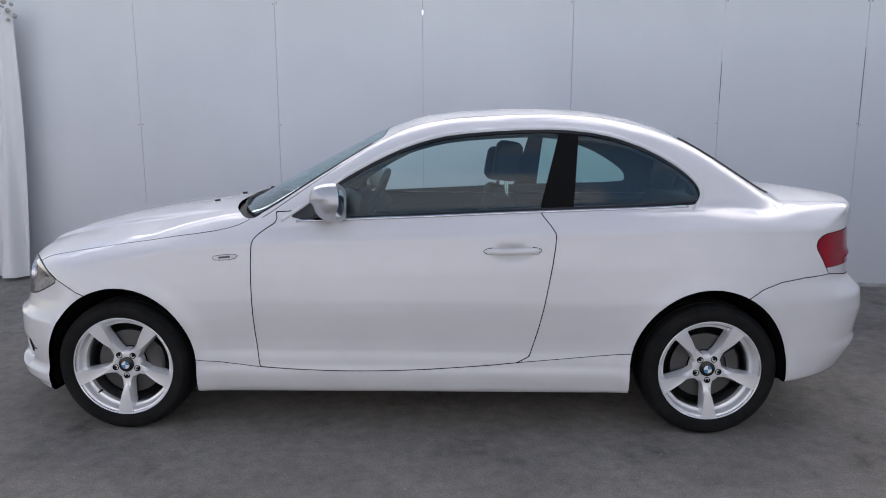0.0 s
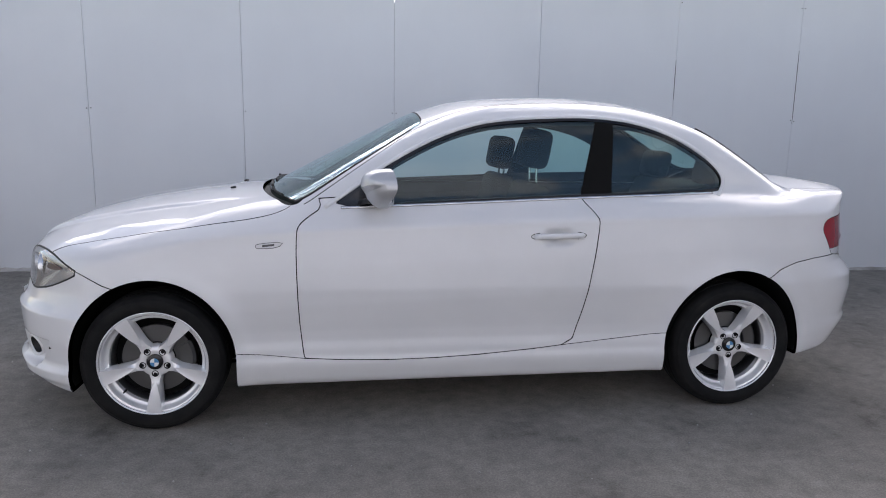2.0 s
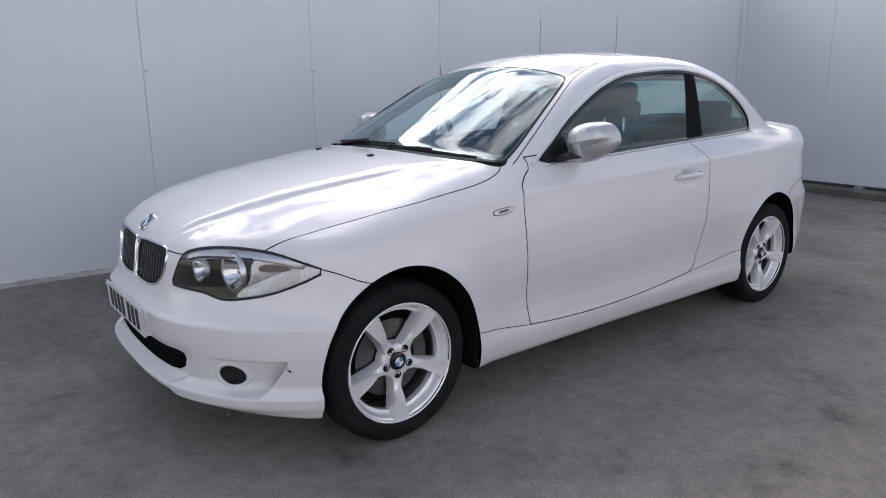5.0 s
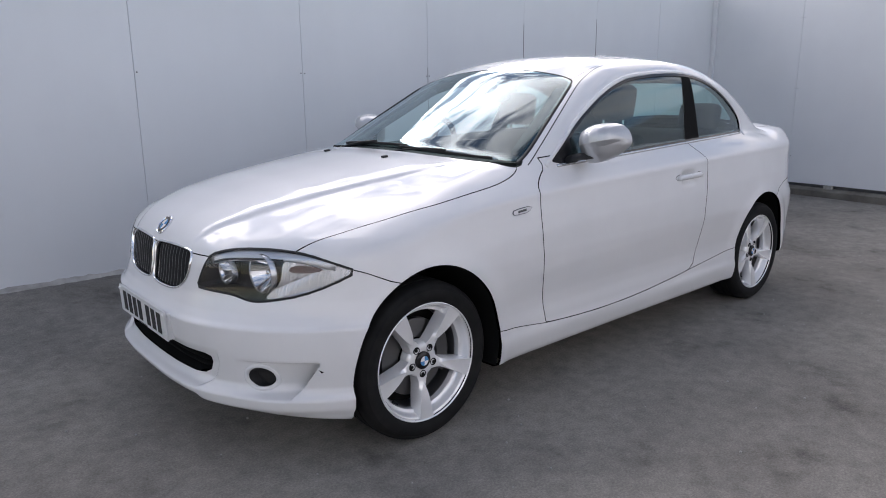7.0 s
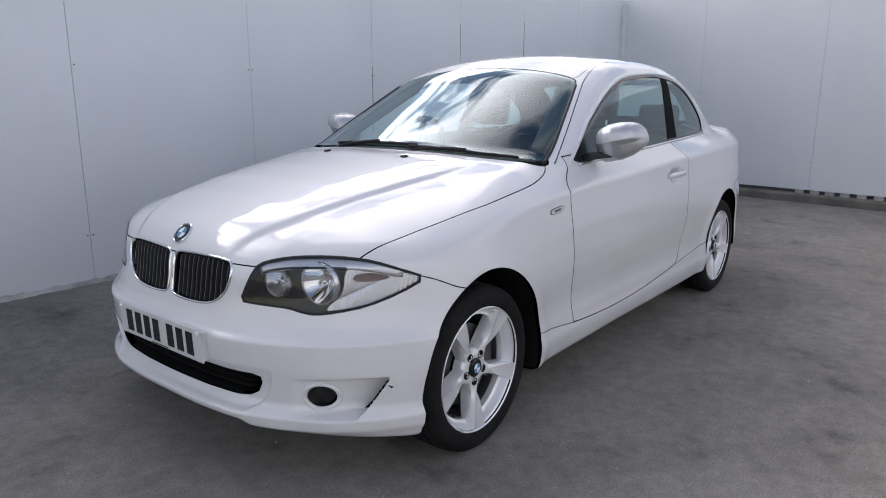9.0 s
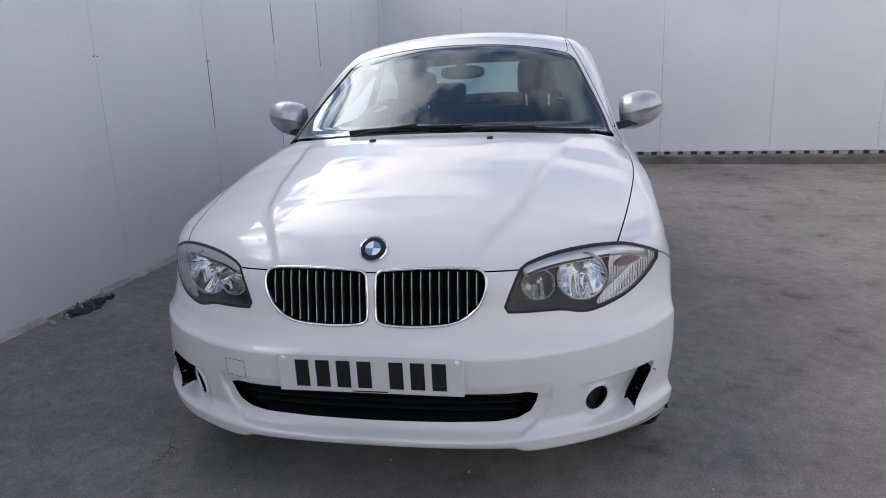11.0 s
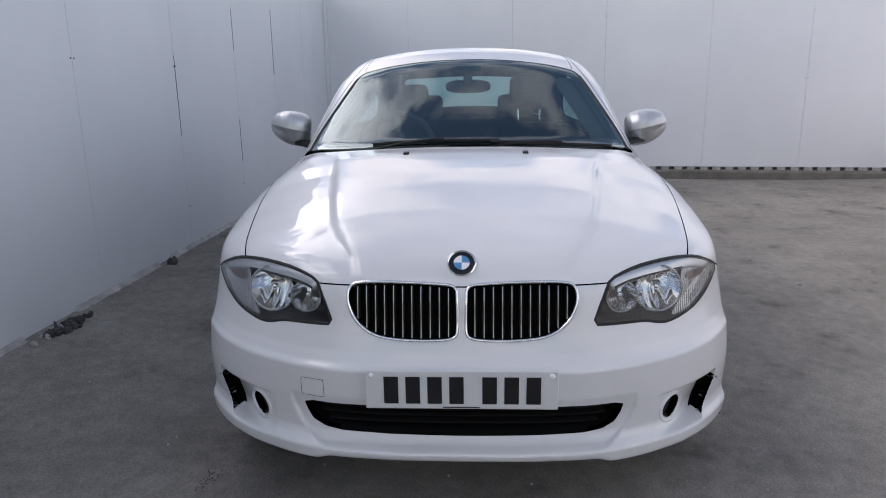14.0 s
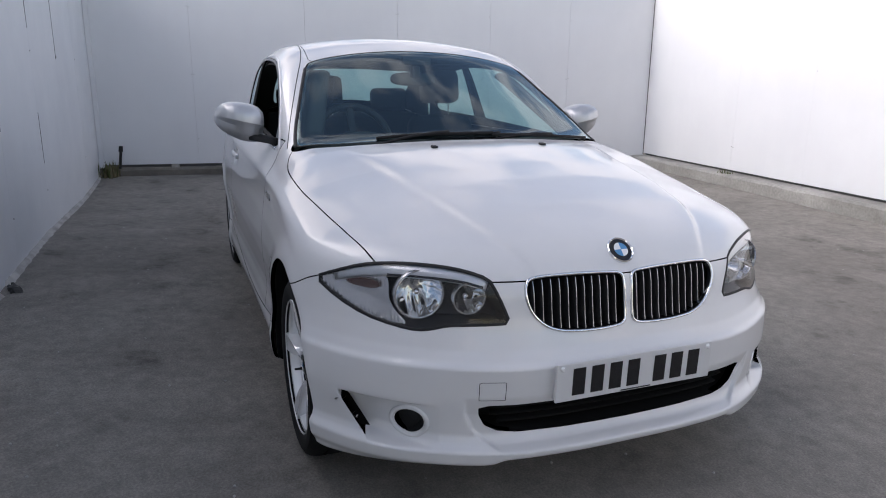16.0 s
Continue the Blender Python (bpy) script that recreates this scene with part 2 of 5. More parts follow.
# ---- the walled yard ----
def mesh_object(name, verts, faces, mat, smooth=False, parent=None):
    me = bpy.data.meshes.new(name)
    me.from_pydata([tuple(v) for v in verts], [], faces)
    for m in mat if isinstance(mat, (list, tuple)) else [mat]:
        me.materials.append(m)
    if smooth:
        me.polygons.foreach_set("use_smooth", [True] * len(me.polygons))
    me.update()
    ob = new(name, me)
    if parent:
        ob.parent = parent
    return ob


def ground_z(x, y):
    """The asphalt lies level under the car and rises to the foot of the long wall and a little to the far end."""
    up = max(0.0, (y - 0.75) / 1.37)
    far = min(1.0, max(0.0, (x - 3.6) / 3.6))
    low = min(1.0, max(0.0, (-3.2 - y) / 2.2))
    rise = 0.122 * min(up, 1.0) ** 1.35
    sink = min(1.0, max(0.0, (x - 3.4) / 2.2))
    return max(rise * (1 - 0.75 * sink), 0.040 * far ** 1.5 * (0.5 + 0.5 * min(1, max(0, (y + 3) / 4))), 0.05 * low ** 1.5)


# ground: one sheet, fine near the car and coarse to the horizon
gx = np.concatenate([[-900, -200, -60, -25, -14], np.arange(-9, 9.01, 0.15), [12, 20, 50, 200, 900]])
gy = np.concatenate([[-900, -200, -60, -25, -12], np.arange(-7, 3.01, 0.15), [5, 10, 25, 60, 200, 900]])
verts = [(x, y, ground_z(x, y) if -9 <= x <= 9 and -7 <= y <= 3 else 0.0 if y < 2 else 0.05) for x in gx for y in gy]
ny = len(gy)
faces = [(i * ny + j, (i + 1) * ny + j, (i + 1) * ny + j + 1, i * ny + j + 1) for i in range(len(gx) - 1) for j in range(ny - 1)]
tagged(mesh_object("ground", verts, faces, M_ASPHALT, True), "grey worn asphalt with darker patches", "ground", kind="structure")


def slab(a, b, z0, z1, thick, inward, bevel=0.0):
    """A box along the line a-b, from the line outwards by thick; inward is the unit vector into the yard."""
    a, b, n = Vector((*a, 0)), Vector((*b, 0)), Vector((*inward, 0))
    bm = bmesh.new()
    low = [bm.verts.new((*(p.xy), z0)) for p in (a, b, b - n * thick, a - n * thick)]
    top = [bm.verts.new((p.co.x, p.co.y, z1)) for p in low]
    bm.faces.new(low[::-1])
    bm.faces.new(top)
    for k in range(4):
        bm.faces.new((low[k], low[(k + 1) % 4], top[(k + 1) % 4], top[k]))
    if bevel:
        bmesh.ops.bevel(bm, geom=list(bm.edges), offset=bevel, segments=2, affect="EDGES")
    bmesh.ops.recalc_face_normals(bm, faces=bm.faces)
    return bm


def bm_object(name, bm, mat, parent=None):
    me = bpy.data.meshes.new(name)
    bm.to_mesh(me)
    bm.free()
    me.materials.append(mat)
    ob = new(name, me)
    if parent:
        ob.parent = parent
    return ob


TOP = 2.56
screw_bm = bmesh.new()
bmesh.ops.create_cone(screw_bm, segments=8, radius1=0.0055, radius2=0.004, depth=0.004, cap_ends=True)
SCREW = bpy.data.meshes.new("screw")
screw_bm.to_mesh(SCREW)
screw_bm.free()
SCREW.materials.append(M_SCREW)


def sheet_wall(name, label, a, b, z0, seams, open_slits, screw_rows, gap=0.0028, dark=True):
    """A hoarding: sheets side by side with narrow joints, battens behind the joints, screws beside them."""
    a, b = Vector(a), Vector(b)
    along = (b - a).normalized()
    inward = Vector((along.y, -along.x))
    if inward.dot(Vector((1.3, -1.5)) - a) < 0:
        inward = -inward
    wall = new(name)
    tagged(wall, label, "wall", kind="structure")
    length = (b - a).length
    marks = [0.0] + seams + [length]
    rnd = random.Random(len(seams) * 7 + 3)
    for k in range(len(marks) - 1):
        s0, s1 = marks[k] + (gap / 2 if k else 0), marks[k + 1] - (gap / 2 if k < len(marks) - 2 else 0)
        off = rnd.uniform(0, 0.0012)
        nx, nz = 8, 8
        bm = bmesh.new()
        front, back = [], []
        for j in range(nz + 1):
            z = z0 + (TOP + rnd.uniform(-0.004, 0.004) * (j == nz) - z0) * j / nz
            for i in range(nx + 1):
                s = s0 + (s1 - s0) * i / nx
                bow = off + 0.0010 * math.sin(3.1 * s + 1.7 * z + k) * math.sin(math.pi * i / nx)
                p = a + along * s + inward * bow
                front.append(bm.verts.new((p.x, p.y, z)))
        w = nx + 1
        for j in range(nz):
            for i in range(nx):
                bm.faces.new((front[j * w + i], front[j * w + i + 1], front[(j + 1) * w + i + 1], front[(j + 1) * w + i]))
        bmesh.ops.recalc_face_normals(bm, faces=bm.faces)
        if bm.faces[:][0].normal.dot(inward.to_3d()) < 0:
            bmesh.ops.reverse_faces(bm, faces=bm.faces)
        r = bmesh.ops.extrude_edge_only(bm, edges=[e for e in bm.edges if e.is_boundary])
        bmesh.ops.translate(bm, vec=-inward.to_3d() * 0.012, verts=[v for v in r["geom"] if isinstance(v, bmesh.types.BMVert)])
        bmesh.ops.recalc_face_normals(bm, faces=bm.faces)
        for f in bm.faces:
            f.smooth = False
        bm_object("wall_sheet", bm, M_WALL, wall)
    for k, s in enumerate(seams):
        p, q = a + along * (s - 0.03) - inward * 0.0125, a + along * (s + 0.03) - inward * 0.0125
        top = open_slits.get(k, TOP)
        bm_object("batten", slab(p, q, z0, top, 0.04, inward), M_SEAM if dark and k % 3 else M_BATTEN, wall)
        for z in screw_rows:
            for d in (-0.016, 0.017):
                if rnd.random() < 0.55:
                    c = a + along * (s + d) + inward * 0.004
                    ob = new("screw", SCREW)
                    ob.parent = wall
                    ob.matrix_basis = Matrix.Translation((c.x, c.y, z + rnd.uniform(-0.006, 0.006))) @ inward.to_3d().to_track_quat("Z", "Y").to_matrix().to_4x4()
    # backing rails carry the sheets
    for z in screw_rows:
        bm_object("rail", slab(a - inward * 0.06, b - inward * 0.06, z - 0.04, z + 0.04, 0.04, inward), M_SEAM, wall)
    return wall


NE, SE, SW = (7.43, 2.12), (6.55, -5.55), (0.55, -4.77)
wall_north = sheet_wall("wall_north", "white sheet hoarding with narrow dark joints", (-3.66, 2.12), NE, 0.02, [1.22, 2.44, 3.64, 4.88, 6.13, 7.37, 8.54, 9.78], {3: 2.34, 5: 2.02}, (0.42, 1.437, 2.43), 0.003)
sheet_wall("wall_east", "pale grey sheet hoarding above a concrete kerb", NE, SE, 0.175, [1.20, 2.63, 3.86, 5.18, 6.38], {}, (0.5, 1.31, 2.13))
S_OUT = (-7.3, -4.77 + 7.85 * 0.13)
sheet_wall("wall_south", "unseen white sheet hoarding added to bounce sunlight onto the car above a kerb", SE, SW, 0.215, [0.9, 2.12, 3.34, 4.56], {}, (0.5, 1.4, 2.3), 0.0016, False)
# unseen stretch of wall, added so that its sunlit face brightens the car
sheet_wall("wall_south_unseen", "unseen white sheet hoarding added to bounce sunlight onto the car", SW, S_OUT, 0.05, [1.22 * k for k in range(1, 7)], {}, (0.5, 1.4, 2.3), 0.0016, False)

# dark strips on the long wall, painting the shade of joints open for part of their height
for x0, z1, z2 in ((2.47, 0.945, 1.505), (3.71, 1.60, 1.95), (4.88, 1.41, 2.06), (3.71, 0.62, 1.0)):
    bm = bmesh.new()
    cols = []
    for k in range(13):
        f = k / 12
        w = 0.0019 * (0.35 + max(0.0, math.sin(math.pi * f)) ** 0.5)
        x, z = x0, z1 + (z2 - z1) * f
        cols.append([bm.verts.new(v) for v in ((x - w, 2.1165, z), (x + w, 2.1165, z), (x + w, 2.122, z), (x - w, 2.122, z))])
    for a, b in zip(cols, cols[1:]):
        for c in range(4):
            bm.faces.new((a[c], a[(c + 1) % 4], b[(c + 1) % 4], b[c]))
    bmesh.ops.recalc_face_normals(bm, faces=bm.faces)
    bm_object("joint_shade_strip", bm, M_SEAM, wall_north)

# kerbs under the east and south walls, with spacer blocks in the dark slot
def kerb(name, a, b, inward, out, z1, label, mat):
    a, b, n = Vector(a), Vector(b), Vector(inward)
    steps = 26
    bm = bmesh.new()
    rows = []
    rnd = random.Random(11)
    for k in range(steps + 1):
        p = a.lerp(b, k / steps)
        j = rnd.uniform(-0.006, 0.006)
        prof = ((out + j, -0.1), (out + j, z1 - 0.025 + j), (out - 0.022, z1 + j * 0.5), (-0.08, z1))
        rows.append([bm.verts.new((p.x + n.x * d, p.y + n.y * d, z)) for d, z in prof])
    for r, q in zip(rows, rows[1:]):
        for c in range(3):
            bm.faces.new((r[c], q[c], q[c + 1], r[c + 1]))
    bmesh.ops.recalc_face_normals(bm, faces=bm.faces)
    return tagged(bm_object(name, bm, mat), label, "kerb", kind="structure")


E_AL = (Vector(SE) - Vector(NE)).normalized()
E_IN = Vector((E_AL.y, -E_AL.x))
S_AL = (Vector(SW) - Vector(SE)).normalized()
S_IN = Vector((S_AL.y, -S_AL.x))
kerb_east = kerb("kerb_1", NE, SE, E_IN, 0.09, 0.135, "low weathered concrete kerb below the hoarding", M_KERB)
kerb_south = kerb("kerb_2", SE, SW, S_IN, 0.20, 0.185, "wide pale concrete kerb below the hoarding", M_CONCRETE)
rnd = random.Random(5)
block = slab((-0.046, 0), (0.046, 0), 0.0, 0.042, 0.05, (0, 1))
BLOCK = bpy.data.meshes.new("spacer_block")
block.to_mesh(BLOCK)
block.free()
BLOCK.materials.append(M_CONCRETE)
s = 0.4
while s < 7.6:
    if s > 2.6 or rnd.random() < 0.25:
        p = Vector(NE) + E_AL * s + E_IN * 0.0
        ob = new("spacer_block", BLOCK)
        ob.parent = kerb_east
        ob.matrix_basis = Matrix.Translation((p.x, p.y, 0.1345)) @ Matrix.Rotation(math.atan2(E_AL.y, E_AL.x), 4, "Z")
    s += 0.165 + rnd.uniform(-0.006, 0.006)
# added dark sheets behind the open slots give the shade inside them
mesh_object("slot_shade_sheet", [(NE[0] + 0.05, NE[1], 0.1), (SE[0] + 0.05, SE[1], 0.1), (SE[0] + 0.05, SE[1], 0.3), (NE[0] + 0.05, NE[1], 0.3)], [(0, 1, 2, 3)], M_SEAM, parent=kerb_east)
mesh_object("slot_shade_sheet", [(SE[0], SE[1] - 0.05, 0.1), (SW[0], SW[1] - 0.05, 0.1), (SW[0], SW[1] - 0.05, 0.32), (SE[0], SE[1] - 0.05, 0.32)], [(0, 1, 2, 3)], M_SEAM, parent=kerb_south)

# white corner battens
tagged(bm_object("trim_1", slab((NE[0] - 0.062, NE[1] - 0.055), (NE[0] - 0.006, NE[1] - 0.055), 0.14, 2.5, 0.053, (0, -1), 0.006), M_WALL), "white batten in the corner of the hoarding", "trim", kind="structure")
tagged(bm_object("trim_2", slab((SE[0] - 0.006, SE[1] + 0.012), (SE[0] - 0.016, SE[1] + 0.008), 0.2, 2.5, 0.01, (-0.7, 0.7), 0.001), M_SEAM), "dark joint strip in the corner", "trim", kind="structure")

# pale, broken mortar foot along the north wall
bm = bmesh.new()
rnd = random.Random(21)
rows = []
for k in range(241):
    x = -3.66 + 11.06 * k / 240
    g = ground_z(x, 2.08)
    w, h = 0.020 + rnd.uniform(-0.004, 0.006), g + 0.026 + rnd.uniform(-0.006, 0.006)
    if 0.50 < x < 0.92 or 1.90 < x < 2.06:
        w, h = 0.012, g - 0.01
    rows.append([bm.verts.new(v) for v in ((x, 2.125 - w - 0.035, g - 0.015), (x, 2.125 - w, h - 0.012), (x, 2.124, h))])
for r, q in zip(rows, rows[1:]):
    for c in range(2):
        bm.faces.new((r[c], q[c], q[c + 1], r[c + 1]))
bmesh.ops.recalc_face_normals(bm, faces=bm.faces)
tagged(bm_object("trim_3", bm, M_MORTAR), "pale broken mortar fillet at the wall foot", "trim", kind="structure")


def rubble(name, x, y, rx, ry, count, mat, label, seed, size=0.03):
    """A heap of small broken stones."""
    rnd = random.Random(seed)
    bm = bmesh.new()
    for _ in range(count):
        r = size * rnd.uniform(0.35, 1.0)
        px, py = x + rx * rnd.gauss(0, 0.5), y + ry * rnd.gauss(0, 0.5)
        m = Matrix.Translation((px, py, ground_z(px, py) + r * 0.25)) @ Euler((rnd.random() * 6, rnd.random() * 6, rnd.random() * 6)).to_matrix().to_4x4() @ Matrix.Diagonal((r, r * rnd.uniform(0.5, 1), r * rnd.uniform(0.3, 0.7), 1))
        bmesh.ops.create_icosphere(bm, subdivisions=1, radius=1.0, matrix=m)
    ob = bm_object(name, bm, mat)
    return tagged(ob, label, "rubble", kind="stuff")


rubble("rubble", 0.70, 2.02, 0.17, 0.05, 70, M_STAIN, "dark broken mortar and dirt at the wall foot", 3)
rubble("rubble", 0.62, 2.05, 0.12, 0.03, 20, M_DUST, "pale broken mortar at the wall foot", 4, 0.025)
rubble("rubble", 1.98, 2.06, 0.06, 0.03, 25, M_STAIN, "dark lump of dirt at the wall foot", 5)

rubble("grit_patch", -0.46, 0.85, 0.08, 0.03, 70, M_GRIT, "dark loose grit on the asphalt", 30, 0.004)

# weeds and a pipe stub in the far corner
def weeds(x, y, z, count, high, mats, seed, label):
    rnd = random.Random(seed)
    bm = bmesh.new()
    for _ in range(count):
        px, py, h = x + rnd.gauss(0, 0.07), y + rnd.gauss(0, 0.05), high * rnd.uniform(0.35, 1.0)
        g, lean, w = rnd.random() * 6.28, rnd.uniform(0.1, 0.7) * h, rnd.uniform(0.004, 0.010)
        dx, dy = math.cos(g), math.sin(g)
        pts = [(px + dx * lean * t * t, py + dy * lean * t * t, z + h * t) for t in (0, 0.5, 1)]
        v = [bm.verts.new((q[0] - dy * w * k, q[1] + dx * w * k, q[2])) for q in pts[:2] for k in (-1, 1)] + [bm.verts.new(pts[2])]
        i = rnd.random() < 0.5
        for f in (bm.faces.new((v[0], v[1], v[3], v[2])), bm.faces.new((v[2], v[3], v[4]))):
            f.material_index = int(i)
    me = bpy.data.meshes.new("weeds")
    bm.to_mesh(me)
    bm.free()
    for m in mats:
        me.materials.append(m)
    tagged(new("weeds", me), label, "weeds", kind="stuff")


weeds(7.26, 1.99, 0.04, 110, 0.22, (M_LEAF, M_STRAW), 8, "straggly yellow-green weeds in the corner")
weeds(4.35, -5.14, 0.185, 24, 0.07, (M_LEAF, M_STRAW), 9, "small tuft of weeds on the kerb")
bm = bmesh.new()
bmesh.ops.create_cone(bm, segments=20, radius1=0.017, radius2=0.017, depth=0.26, cap_ends=True, matrix=pose(7.27, 1.86, 0.27, 8, -6, 0))
bmesh.ops.create_cone(bm, segments=20, radius1=0.026, radius2=0.024, depth=0.07, cap_ends=True, matrix=pose(7.26, 1.845, 0.39, 8, -6, 0))
tagged(bm_object("pipe_stub", bm, M_PLASTIC), "short black plastic pipe stub by the wall", "pipe")

# white tarpaulin hanging by the wall
bm = bmesh.new()
rows = []
for j in range(41):
    t = j / 40
    z = 2.36 - (2.36 - 0.128) * t
    row = []
    for i in range(61):
        u = i / 60
        spread = 0.35 + 0.65 * t ** 0.7
        x = -2.13 - 1.35 * u * spread - 0.05 * t
        y = 1.93 + (0.055 * math.sin(u * 34 + 1.2 * math.sin(3 * t)) + 0.02 * math.sin(u * 71 + 5 * t)) * (0.4 + 0.6 * t) - 0.03 * t
        row.append(bm.verts.new((x, y, z)))
    rows.append(row)
for a, b in zip(rows, rows[1:]):
    for i in range(60):
        bm.faces.new((a[i], a[i + 1], b[i + 1], b[i])).smooth = True
tarp = tagged(bm_object("tarpaulin", bm, M_TARP), "white tarpaulin hanging in folds by the wall", "tarpaulin")
bm = bmesh.new()
rnd = random.Random(2)
for k in range(14):
    bmesh.ops.create_icosphere(bm, subdivisions=2, radius=rnd.uniform(0.010, 0.024), matrix=Matrix.Translation((-2.2 + rnd.gauss(0, 0.05), 1.92 + rnd.gauss(0, 0.02), 2.37 + rnd.gauss(0, 0.03))))
for f in bm.faces:
    f.smooth = True
bm_object("tie", bm, M_DUST, tarp)

# stones and grit on the asphalt
rnd = random.Random(17)
bm = bmesh.new()
for _ in range(420):
    x, y = rnd.uniform(-2.2, 6.9), rnd.uniform(-5, 2.0)
    r = rnd.uniform(0.002, 0.006)
    bmesh.ops.create_icosphere(bm, subdivisions=1, radius=r, matrix=Matrix.Translation((x, y, ground_z(x, y) + r * 0.4)))
for x, y, r in ((6.35, -2.65, 0.02), (1.85, -2.1, 0.012), (2.1, -2.25, 0.010)):
    bmesh.ops.create_icosphere(bm, subdivisions=1, radius=r, matrix=Matrix.Translation((x, y, ground_z(x, y) + r * 0.4)))
tagged(bm_object("grit", bm, M_DUST), "pale grit scattered over the asphalt", "grit", kind="stuff")

# ---- the car's outer skin: a smooth solid made from plan, side and section curves ----
def curve(xs, vs, soft=0.05):
    lo, hi, step = xs[0] - 0.6, xs[-1] + 0.6, 0.004
    grid = np.arange(lo, hi, step)
    vals = np.interp(grid, xs, vs)
    a, b = grid < xs[0], grid > xs[-1]
    vals[a] = vs[0] + (grid[a] - xs[0]) * (vs[1] - vs[0]) / (xs[1] - xs[0])
    vals[b] = vs[-1] + (grid[b] - xs[-1]) * (vs[-1] - vs[-2]) / (xs[-1] - xs[-2])
    n = int(4 * soft / step) + 1
    k = np.exp(-0.5 * (np.arange(-n, n + 1) * step / soft) ** 2)
    k /= k.sum()
    full = np.concatenate([vals[0] + (vals[1] - vals[0]) * np.arange(-n, 0), vals, vals[-1] + (vals[-1] - vals[-2]) * np.arange(1, n + 1)])
    vals = np.convolve(full, k, "valid")
    return lambda x: np.interp(x, grid, vals)


def smax(a, b, k):
    h = np.maximum(k - np.abs(a - b), 0) / k
    return np.maximum(a, b) + h * h * k * 0.25


def smin(a, b, k):
    return -smax(-a, -b, k)


belt_z = curve([-0.75, -0.45, -0.3, 0.0, 0.3, 0.7, 1.9, 2.6, 3.0, 3.5], [0.75, 0.815, 0.860, 0.914, 0.950, 0.974, 1.015, 1.035, 1.04, 1.03], 0.08)
plan_y = curve([-0.5, -0.3, 0.0, 0.5, 1.2, 2.0, 2.6, 3.0, 3.25, 3.5], [0.858, 0.866, 0.872, 0.865, 0.868, 0.877, 0.875, 0.846, 0.798, 0.742], 0.12)
section_in = curve([-0.25, -0.1, 0.0, 0.05, 0.082, 0.098, 0.116, 0.16, 0.25, 0.42, 0.6], [0.50, 0.26, 0.135, 0.077, 0.044, 0.0335, 0.0335, 0.028, 0.014, 0.0, 0.0], 0.007)
tuck_in = curve([0.1, 0.18, 0.22, 0.26, 0.285, 0.305, 0.325, 0.355, 0.395, 0.44, 0.52, 0.62, 0.8], [0.10, 0.040, 0.014, 0.005, 0.002, 0.003, 0.0095, 0.0115, 0.0185, 0.0190, 0.011, 0.0, 0.0], 0.007)
deck_z = curve([-0.78, -0.70, -0.66, -0.617, -0.53, -0.4, -0.2, 0.0, 0.26, 0.45, 0.8, 2.6, 2.9, 3.08, 3.25, 3.40, 3.6],
               [0.55, 0.70, 0.765, 0.803, 0.854, 0.900, 0.946, 0.978, 1.012, 1.022, 1.03, 1.05, 1.05, 1.078, 1.086, 1.070, 1.030], 0.025)
deck_c = curve([-0.7, -0.2, 0.26, 0.5, 0.7, 1.0, 2.6, 3.0, 3.5], [0.27, 0.25, 0.17, 0.10, 0.05, 0.02, 0.04, 0.13, 0.16], 0.08)
under_z = curve([-0.8, -0.6, -0.3, 0.38, 2.3, 3.0, 3.5], [0.234, 0.208, 0.165, 0.176, 0.186, 0.24, 0.275], 0.05)
nose_x = curve([0.15, 0.215, 0.237, 0.274, 0.294, 0.312, 0.42, 0.495, 0.515, 0.527, 0.556, 0.605, 0.64, 0.70, 0.76, 0.82], [-0.675, -0.704, -0.730, -0.736, -0.712, -0.703, -0.719, -0.727, -0.729, -0.714, -0.697, -0.682, -0.675, -0.666, -0.655, -0.62], 0.0032)
nose_back = curve([0.0, 0.1, 0.2, 0.35, 0.45, 0.53, 0.65, 0.75, 0.82, 0.90], [0.0, 0.0, 0.003, 0.020, 0.056, 0.100, 0.185, 0.295, 0.405, 0.58], 0.03)
blunt = curve([0.1, 0.2, 0.42, 0.60, 0.80, 0.9], [0.84, 0.82, 0.82, 0.96, 1.0, 1.0], 0.03)
flank = curve([0.15, 0.22, 0.30, 0.38, 0.50, 0.60, 0.68, 0.76, 0.84, 0.95], [0.0, 0.006, 0.020, 0.028, 0.031, 0.031, 0.029, 0.021, 0.009, 0.0], 0.03)
tail_x = curve([0.2, 0.27, 0.375, 0.40, 0.42, 0.55, 0.63, 0.66, 0.70, 0.80, 0.92, 0.98, 1.02, 1.08], [3.40, 3.455, 3.520, 3.528, 3.515, 3.542, 3.532, 3.502, 3.462, 3.452, 3.438, 3.437, 3.445, 3.425], 0.009)
roof_z = curve([0.2, 0.42, 0.6, 0.8, 1.0, 1.14, 1.33, 1.5, 1.8, 1.97, 2.2, 2.37, 2.52, 2.62, 2.75, 2.95, 3.12, 3.3],
               [0.90, 1.012, 1.108, 1.212, 1.313, 1.386, 1.450, 1.475, 1.490, 1.490, 1.474, 1.443, 1.402, 1.362, 1.288, 1.165, 1.06, 0.95], 0.045)
glass_y = curve([0.85, 0.97, 1.0, 1.1, 1.2, 1.3, 1.36, 1.5], [0.785, 0.748, 0.737, 0.712, 0.686, 0.657, 0.634, 0.567], 0.02)
glass_k = curve([0.2, 0.9, 1.9, 2.25, 2.57, 2.8, 3.0, 3.3], [1.02, 1.010, 1.014, 0.997, 0.952, 0.925, 0.90, 0.84], 0.12)
roof_c = curve([0.3, 1.0, 1.5, 2.2, 2.7, 3.1], [0.26, 0.25, 0.20, 0.20, 0.26, 0.30], 0.1)
